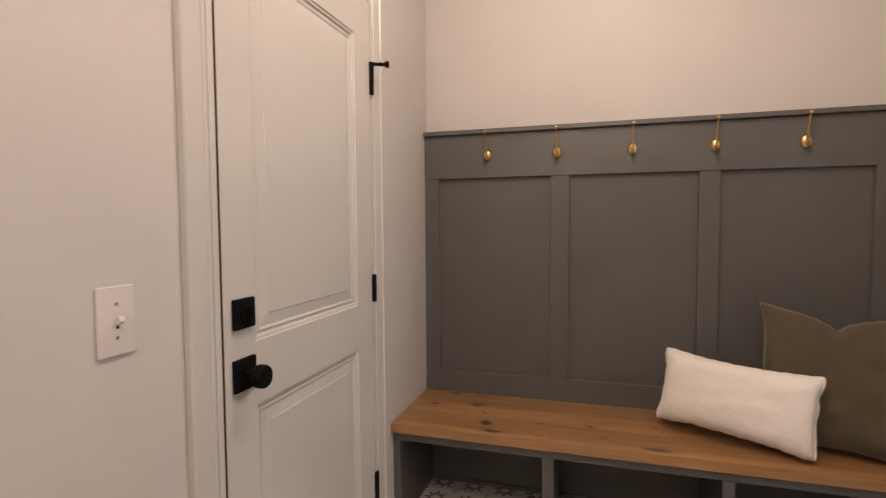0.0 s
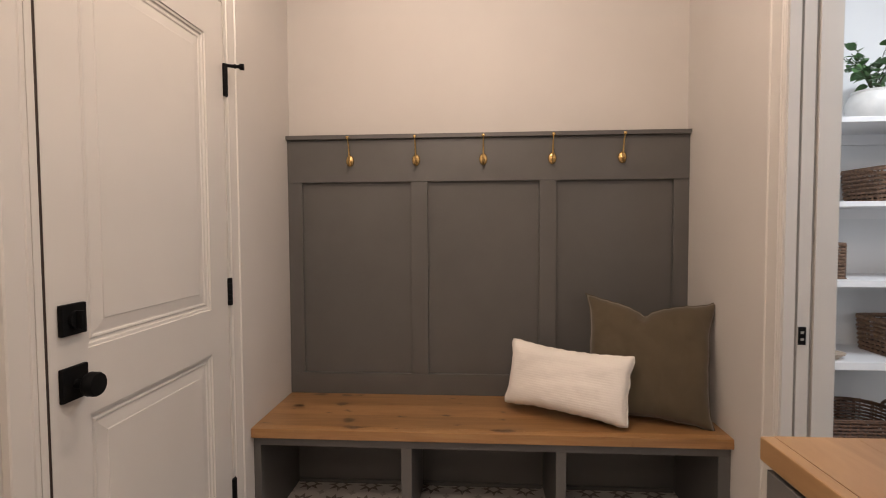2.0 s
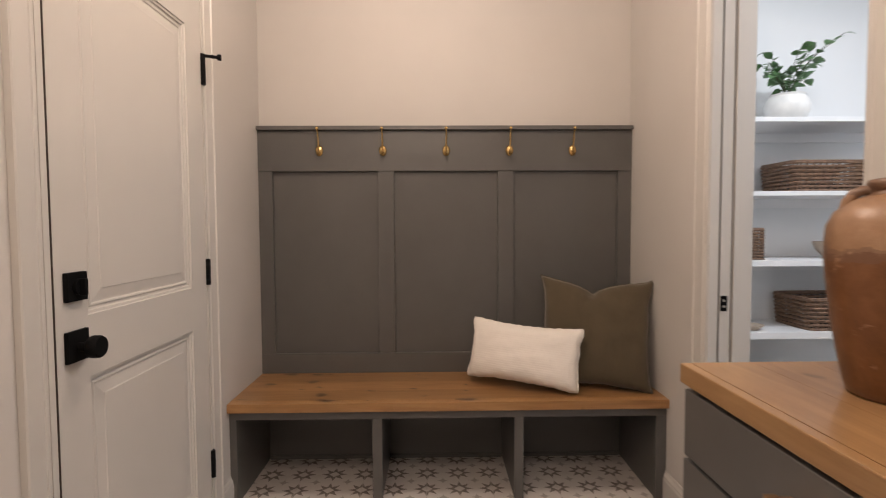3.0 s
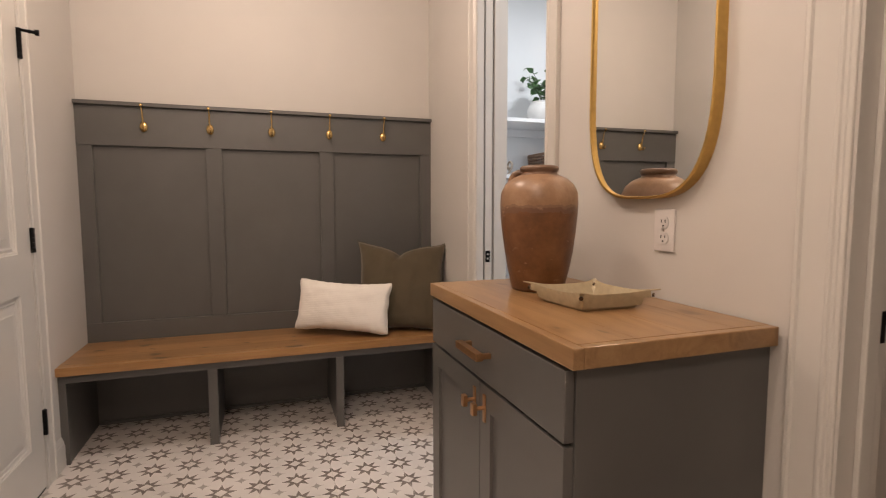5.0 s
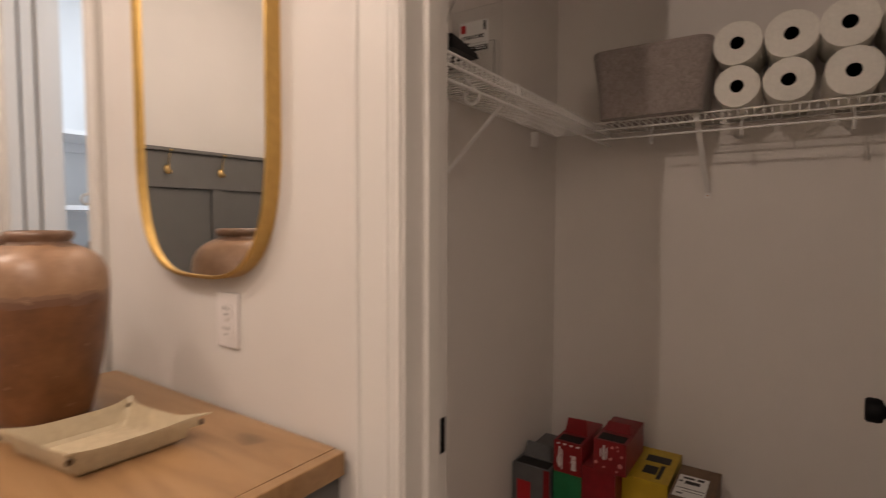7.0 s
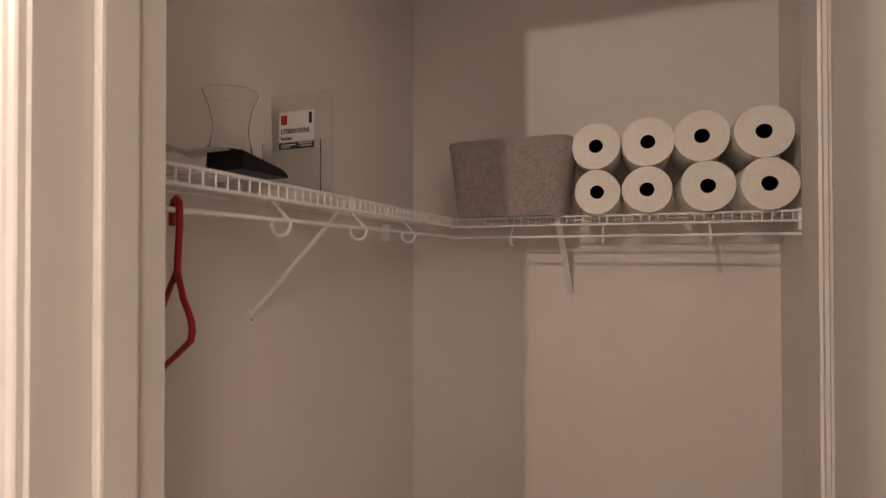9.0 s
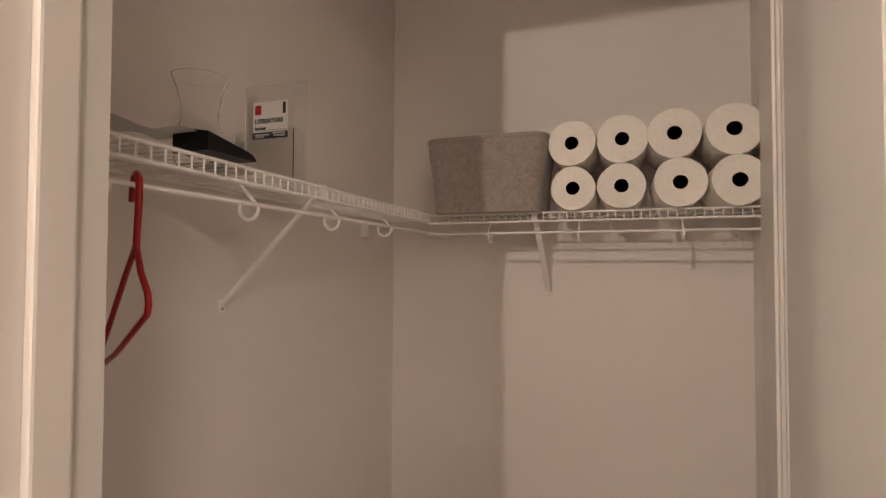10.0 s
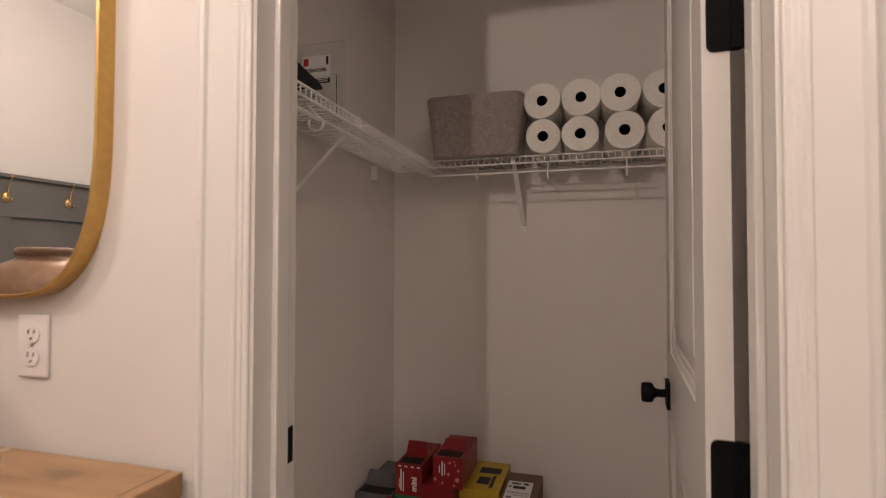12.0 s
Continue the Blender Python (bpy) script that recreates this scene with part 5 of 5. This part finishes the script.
g = [[bm.verts.new(m0 @ Vector((-0.24 + 0.20 * i / 10, -0.05 + 0.11 * j / 4, 0.012 + 0.022 * i / 10 + 0.006 * math.sin(i)))) for j in range(5)] for i in range(11)]
for i in range(10):
    for j in range(4):
        bm.faces.new((g[i][j], g[i + 1][j], g[i + 1][j + 1], g[i][j + 1]))
bmesh.ops.solidify(bm, geom=bm.faces[:], thickness=0.011)
part("curled_brochure", bm, LABEL_WHITE, fold, "white curled paper brochure", 60)

# ---- red hanger on the rod ----
hang = root("plastic_hanger", (1.757, NY, NORTH_SZ - 0.06), "bright red plastic hanger hooked on the shelf rod", "hanger")
hd = Vector((math.cos(radians(64)), math.sin(radians(64)), 0))
h0 = Vector((1.757, NY - 0.002, NORTH_SZ - 0.066))


def hp(a, z):
    return h0 + hd * a + Vector((0, 0, z))


bm = bmesh.new()
tube(bm, [hp(0.026, -0.022), hp(0.024, 0.002), hp(0.016, 0.014), hp(0.004, 0.0175), hp(-0.008, 0.010), hp(-0.010, -0.02), hp(-0.002, -0.07), hp(0, -0.105)], 0.0050, 10)
part("hook", bm, RED_PLASTIC, hang, smooth=60)
bm = bmesh.new()
tube(bm, [hp(0, -0.085), hp(-0.026, -0.125), hp(-0.048, -0.142), hp(-0.060, -0.153), hp(-0.065, -0.166), hp(-0.060, -0.180), hp(0.10, -0.252), hp(0.190, -0.283), hp(0.205, -0.275), hp(0.195, -0.255), hp(0.06, -0.135)], 0.0045, 10, closed=True)
part("shoulder_loop", bm, RED_PLASTIC, hang, smooth=60)


# ---- cartons in the closet corner ----
def carton(name, label, lo, hi, material, flap=None, notch=True):
    ob = root(name, ((lo[0] + hi[0]) / 2, (lo[1] + hi[1]) / 2, lo[2]), label, "carton")
    part("carton_body", boxes((lo, hi), bevel=0.003), material, ob)
    if notch:
        # near-black plate on the lid stands for shade in the torn opening
        part("tear_shade", boxes(((lo[0] + 0.012, lo[1] + 0.012, hi[2] - 0.001), (lo[0] + 0.075, hi[1] - 0.012, hi[2] + 0.0008))), RECESS_SHADE, ob)
    if flap:
        bm = bmesh.new()
        x, t = lo[0] + flap[0], radians(flap[2])
        prism(bm, [(0, 0), (hi[1] - lo[1] - 0.02, 0), (hi[1] - lo[1] - 0.028, flap[1]), (0.008, flap[1])], (x, lo[1] + 0.01, hi[2]), (0, 1, 0), (math.sin(t), 0, math.cos(t)), (1, 0, 0), 0.002)
        part("torn_flap", bm, material, ob)
    return ob


grey = carton("drink_carton", "grey drink carton with red print and a torn top", (2.73, 0.520, 0.0), (3.08, 0.682, 0.305), CARD_GREY, (0.085, 0.06, 25))
part("print_band", boxes(((2.7290, 0.60, 0.12), (2.7296, 0.66, 0.24))), INK_RED, grey)
part("print_band", boxes(((2.7290, 0.520, 0.10), (2.7296, 0.545, 0.305))), CARD_RED, grey)
carton("drink_carton", "green drink carton standing on the closet floor", (2.74, 0.392, 0.0), (3.00, 0.508, 0.315), CARD_GREEN, None, False)
mini = carton("drink_carton", "red mini can carton with a torn open top", (2.735, 0.392, 0.3155), (3.00, 0.505, 0.440), CARD_RED, (0.095, 0.060, 12))
part("print_script", boxes(((2.7340, 0.478, 0.335), (2.7346, 0.484, 0.42)), ((2.7340, 0.469, 0.33), (2.7346, 0.473, 0.41)), ((2.7340, 0.487, 0.345), (2.7346, 0.490, 0.38))), WHITE_INK, mini)
words("mini", 0.034, WHITE_INK, mini, Matrix.Translation((2.7345, 0.416, 0.335)) @ face @ Matrix.Rotation(radians(90), 4, "Z"))
for k in range(4):
    part("print_dot", boxes(((2.7340, 0.402 + 0.026 * k, 0.428), (2.7346, 0.414 + 0.026 * k, 0.434))), WHITE_INK, mini)
carton("drink_carton", "crimson drink carton beneath a second one", (2.725, 0.262, 0.0), (2.99, 0.388, 0.372), CARD_RED2, None, False)
bub = carton("drink_carton", "crimson spotted drink carton with a torn open top", (2.715, 0.222, 0.3725), (2.98, 0.342, 0.492), CARD_RED2, (0.10, 0.040, 40))
part("print_script", boxes(((2.7140, 0.300, 0.42), (2.7146, 0.306, 0.475)), ((2.7140, 0.291, 0.425), (2.7146, 0.295, 0.468)), ((2.7140, 0.312, 0.43), (2.7146, 0.316, 0.46))), WHITE_INK, bub)
rng = random.Random(8)
for k in range(9):
    cy, cz, rr = rng.uniform(0.232, 0.332), rng.uniform(0.385, 0.482), rng.uniform(0.003, 0.009)
    bm = bmesh.new()
    tube(bm, [(2.7143, cy, cz), (2.7150, cy, cz)], rr, 14)
    part("print_dot", bm, PINK, bub)
yel = carton("drink_carton", "yellow carton with a dark printed top", (2.80, 0.095, 0.0), (3.10, 0.258, 0.345), CARD_YELLOW, None, False)
part("print_band", boxes(((2.83, 0.13, 0.3451), (2.95, 0.145, 0.3458)), ((2.86, 0.15, 0.3451), (2.93, 0.20, 0.3458)), ((2.97, 0.12, 0.3451), (3.03, 0.21, 0.3458))), INK, yel)
ship = carton("cardboard_box", "brown cardboard shipping box with a white label", (2.74, -0.055, 0.0), (3.02, 0.085, 0.342), CARD, None, False)
sl = part("shipping_label", boxes(((2.755, -0.025, 0.3422), (2.93, 0.075, 0.3432))), LABEL_WHITE, ship, "white shipping label")
for k, (a, b, c, d) in enumerate(((2.90, 2.918, -0.01, 0.012), (2.90, 2.915, 0.022, 0.06), (2.86, 2.885, 0.0, 0.05), (2.82, 2.824, -0.02, 0.07), (2.80, 2.803, -0.015, 0.05), (2.775, 2.785, 0.045, 0.065), (2.87, 2.882, 0.058, 0.07))):
    part("print_bar", boxes(((a, c, 0.3431), (b, d, 0.3436))), INK, sl)

# ---- pantry ----
SH = [(1.728, 0.023), (1.368, 0.023), (1.026, 0.029), (0.669, 0.034), (0.25, 0.034)]
unit = root("pantry_shelves", (PA_X0, PA_Y1, 0), "white painted built-in pantry shelves", "shelving")
for z, th in SH:
    part("shelf", boxes(((PA_X0, 2.600, z - th), (PA_X1, PA_Y1, z)), bevel=0.0015), SHELF_WHITE, unit)
    part("cleat", boxes(((PA_X0, PA_Y1 - 0.018, z - th - 0.05), (PA_X1, PA_Y1, z - th))), SHELF_WHITE, unit)


def wicker_basket(label, x, y, z, w, d, h, material, rows, round_=0.03, handles=False, flare=1.06, category="basket"):
    ob = root("wicker_basket", (x, y, z), label, category)
    rng = random.Random(int(x * 1000 + z * 77))
    bm = bmesh.new()
    for i in range(rows):
        t = i / (rows - 1)
        k = 1 + (flare - 1) * t
        pts = rounded_rect(w * k, d * k, round_, 7)
        dense = []
        for a, b in zip(pts, pts[1:] + pts[:1]):
            L = math.hypot(b[0] - a[0], b[1] - a[1])
            m = max(1, int(L / 0.011))
            for q in range(m):
                dense.append((a[0] + (b[0] - a[0]) * q / m, a[1] + (b[1] - a[1]) * q / m))
        path = []
        for q, (a, b) in enumerate(dense):
            ln = math.hypot(a, b) or 1
            off = 0.0028 * math.sin(q * math.pi / 1.5 + (i % 2) * math.pi) + rng.uniform(-0.0006, 0.0006)
            path.append((x + a * (1 + off / ln), y + b * (1 + off / ln), z + 0.006 + (h - 0.012) * t + rng.uniform(-0.0012, 0.0012)))
        tube(bm, path, (h / rows) * 0.40, 5, closed=True)
    part("weave", bm, material, ob, smooth=60)
    bm = bmesh.new()
    for a, b in rounded_rect(w, d, round_, 3):
        tube(bm, [(x + a, y + b, z), (x + a * flare, y + b * flare, z + h)], 0.0035, 5)
    n = int(w / 0.03)
    for k in range(1, n):
        a = -w / 2 + w * k / n
        for b in (-d / 2, d / 2):
            tube(bm, [(x + a, y + b, z), (x + a * flare, y + b * flare, z + h)], 0.0035, 5)
    n = int(d / 0.03)
    for k in range(1, n):
        b = -d / 2 + d * k / n
        for a in (-w / 2, w / 2):
            tube(bm, [(x + a, y + b, z), (x + a * flare, y + b * flare, z + h)], 0.0035, 5)
    part("stake_frame", bm, material, ob)
    bm = bmesh.new()
    for s in (0, 1):
        rim = rounded_rect(w * flare, d * flare, round_, 7)
        tube(bm, [(x + a, y + b, z + h - 0.004 + 0.006 * s) for a, b in rim], 0.0055, 7, closed=True)
    part("rim", bm, material, ob, smooth=60)
    part("base", boxes(((x - w * 0.48, y - d * 0.48, z), (x + w * 0.48, y + d * 0.48, z + 0.006))), material, ob)
    # near-black block puts shade into the bottom of the basket
    part("lining", boxes(((x - w * 0.46, y - d * 0.46, z + 0.006), (x + w * 0.46, y + d * 0.46, z + h * 0.25))), RECESS_SHADE, ob)
    if handles:
        for sgn in (1, -1):
            bm = bmesh.new()
            tube(bm, [(x + sgn * (w / 2 * flare + 0.004), y + 0.075 * math.cos(math.pi * k / 10), z + h - 0.02 + 0.060 * math.sin(math.pi * k / 10)) for k in range(11)], 0.008, 8)
            part("handle", bm, material, ob, smooth=60)
    return ob


wicker_basket("brown woven wicker basket on a white pantry shelf", 2.468, 2.775, SH[1][0], 0.40, 0.26, 0.150, WICKER, 8)
wicker_basket("small upright woven basket on a pantry shelf", 2.078, 2.730, SH[2][0], 0.12, 0.14, 0.155, WICKER, 11, 0.03, False, 1.0)
wicker_basket("open-weave brown wicker tray basket on a shelf", 2.552, 2.765, SH[3][0], 0.40, 0.28, 0.160, WICKER, 8, 0.04)
wicker_basket("large dark wicker basket with arched side handles", 2.185, 2.770, SH[4][0], 0.46, 0.30, 0.155, DARK_WICKER, 10, 0.13, True)
bw = root("stone_bowl", (2.545, 2.76, SH[2][0]), "small beige stone bowl on a pantry shelf", "bowl")
part("bowl_body", lathe(bmesh.new(), [(0.03, 0.0), (0.034, 0.012), (0.065, 0.045), (0.080, 0.085), (0.076, 0.087), (0.060, 0.05), (0.02, 0.018)], (2.545, 2.76, SH[2][0]), 40), BOWL, bw, smooth=50)
pl = root("wooden_dish", (2.085, 2.68, SH[3][0]), "shallow wooden dish on a pantry shelf", "dish")
part("dish_body", lathe(bmesh.new(), [(0.03, 0), (0.035, 0.006), (0.055, 0.020), (0.058, 0.026), (0.054, 0.026), (0.02, 0.012)], (2.085, 2.68, SH[3][0]), 32), BOWL, pl, smooth=50)
kn = root("knot_ornament", (2.03, 2.75, SH[1][0]), "beige wooden link knot ornament on a shelf", "ornament")
for k, (dx, dz, rot) in enumerate(((-0.018, 0.035, 0), (0.012, 0.066, 90))):
    bm = bmesh.new()
    pts = []
    for q in range(24):
        a = 2 * math.pi * q / 24
        p = Vector((0.030 * math.cos(a), 0, 0.028 * math.sin(a)))
        p.rotate(Euler((0, 0.4 * k, radians(rot))))
        pts.append(Vector((2.03 + dx, 2.75, SH[1][0] + dz)) + p)
    tube(bm, pts, 0.0075, 8, closed=True)
    part("link", bm, BOWL, kn, smooth=60)

# potted plant
PX, PY, PZ = 2.276, 2.735, SH[0][0]
plant = root("potted_plant", (PX, PY, PZ), "leafy green plant in a white ceramic pot on the top shelf", "plant")
part("pot", lathe(bmesh.new(), [(r * 1.12, z * 1.06) for r, z in [(0.058, 0.0), (0.075, 0.008), (0.092, 0.045), (0.093, 0.075), (0.083, 0.105), (0.072, 0.118), (0.074, 0.128), (0.068, 0.128), (0.064, 0.115), (0.05, 0.10)]], (PX, PY, PZ), 40), CERAMIC, plant, smooth=50)
rng = random.Random(4)
lm = bmesh.new()
outline = [(0, 0), (0.10, 0.016), (0.30, 0.27), (0.55, 0.30), (0.80, 0.17), (1, 0)]
L = 0.064
mid_v = [lm.verts.new((L * u, 0, 0.006 * math.sin(u * 3.1))) for u, _ in outline]
for sgn in (1, -1):
    edge_v = [mid_v[0]] + [lm.verts.new((L * u, sgn * L * w * 1.15, 0.006 * math.sin(u * 3.1) + 0.007 * w * 3)) for u, w in outline[1:-1]] + [mid_v[-1]]
    for k in range(len(outline) - 1):
        f = [mid_v[k], mid_v[k + 1], edge_v[k + 1], edge_v[k]]
        f = list(dict.fromkeys(f))
        if len(f) > 2:
            lm.faces.new(f)
leaf_me = finish(lm, 60)
leaf_me.name = "leaf"
leaf_me.materials.append(LEAF)
for s in range(13):
    az = 2 * math.pi * s / 13 + rng.uniform(-0.3, 0.3)
    reach, rise = rng.uniform(0.10, 0.26), rng.uniform(0.08, 0.30)
    p0 = Vector((0, 0, 0.105))
    p2 = Vector((reach * math.cos(az), reach * math.sin(az) * 0.75, 0.12 + rise))
    p1 = Vector((p2.x * 0.25, p2.y * 0.25, 0.12 + rise * 0.7))
    pts = [(1 - t) ** 2 * p0 + 2 * t * (1 - t) * p1 + t * t * p2 for t in [k / 8 for k in range(9)]]
    bm = tube(bmesh.new(), [p + Vector((PX, PY, PZ)) for p in pts], [0.0022 - 0.0001 * k for k in range(9)], 5)
    stem = part("stem", bm, STEM, plant)
    for k in range(3, 9):
        for side in ((1, -1) if k < 8 else (0,)):
            if rng.random() < 0.36:
                continue
            lf = new("leaf", leaf_me)
            lf.parent = stem
            lf.matrix_basis = Matrix.LocRotScale(pts[k], Euler((rng.uniform(-0.6, 0.6), rng.uniform(-0.7, 0.5), az + side * rng.uniform(0.7, 1.4))), Vector((1, 1, 1)) * rng.uniform(0.65, 1.15))

# ---- floors ----
lone("floor", boxes(((WEST - 0.13, SOUTH - 0.12, -0.06), (PA_X1 + 0.12, PA_Y1 + 0.12, -0.0015))), GROUT, "pale grouted floor under patterned tiles", "floor", "structure")
floor_ob = bpy.data.objects["floor"]
tb = bmesh.new()
T = 0.30
box(tb, (0.0009, 0.0009, -0.008), (T - 0.0009, T - 0.0009, 0.0), 0.0008, 1)
tile_me = finish(tb)
tile_me.name = "floor_tile"
tile_me.materials.append(TILE)
for i in range(-3, 4):
    for j in range(-17, 3):
        t = new("floor_tile", tile_me)
        t.parent = floor_ob
        t.location = (0.427 + T * i, 1.96 + T * j, 0.0)
lone("floor_closet", boxes(((1.6275, CL_Y0, -0.0014), (CL_X1, CL_Y1, 0.0))), plain("closet_floor", (0.36, 0.30, 0.25), 0.6), "plain closet floor", "floor", "structure")
lone("floor_pantry", boxes(((1.628, PA_Y0, -0.0014), (PA_X1, PA_Y1, 0.0))), plain("pantry_floor", (0.40, 0.34, 0.28), 0.5), "plain pantry floor", "floor", "structure")
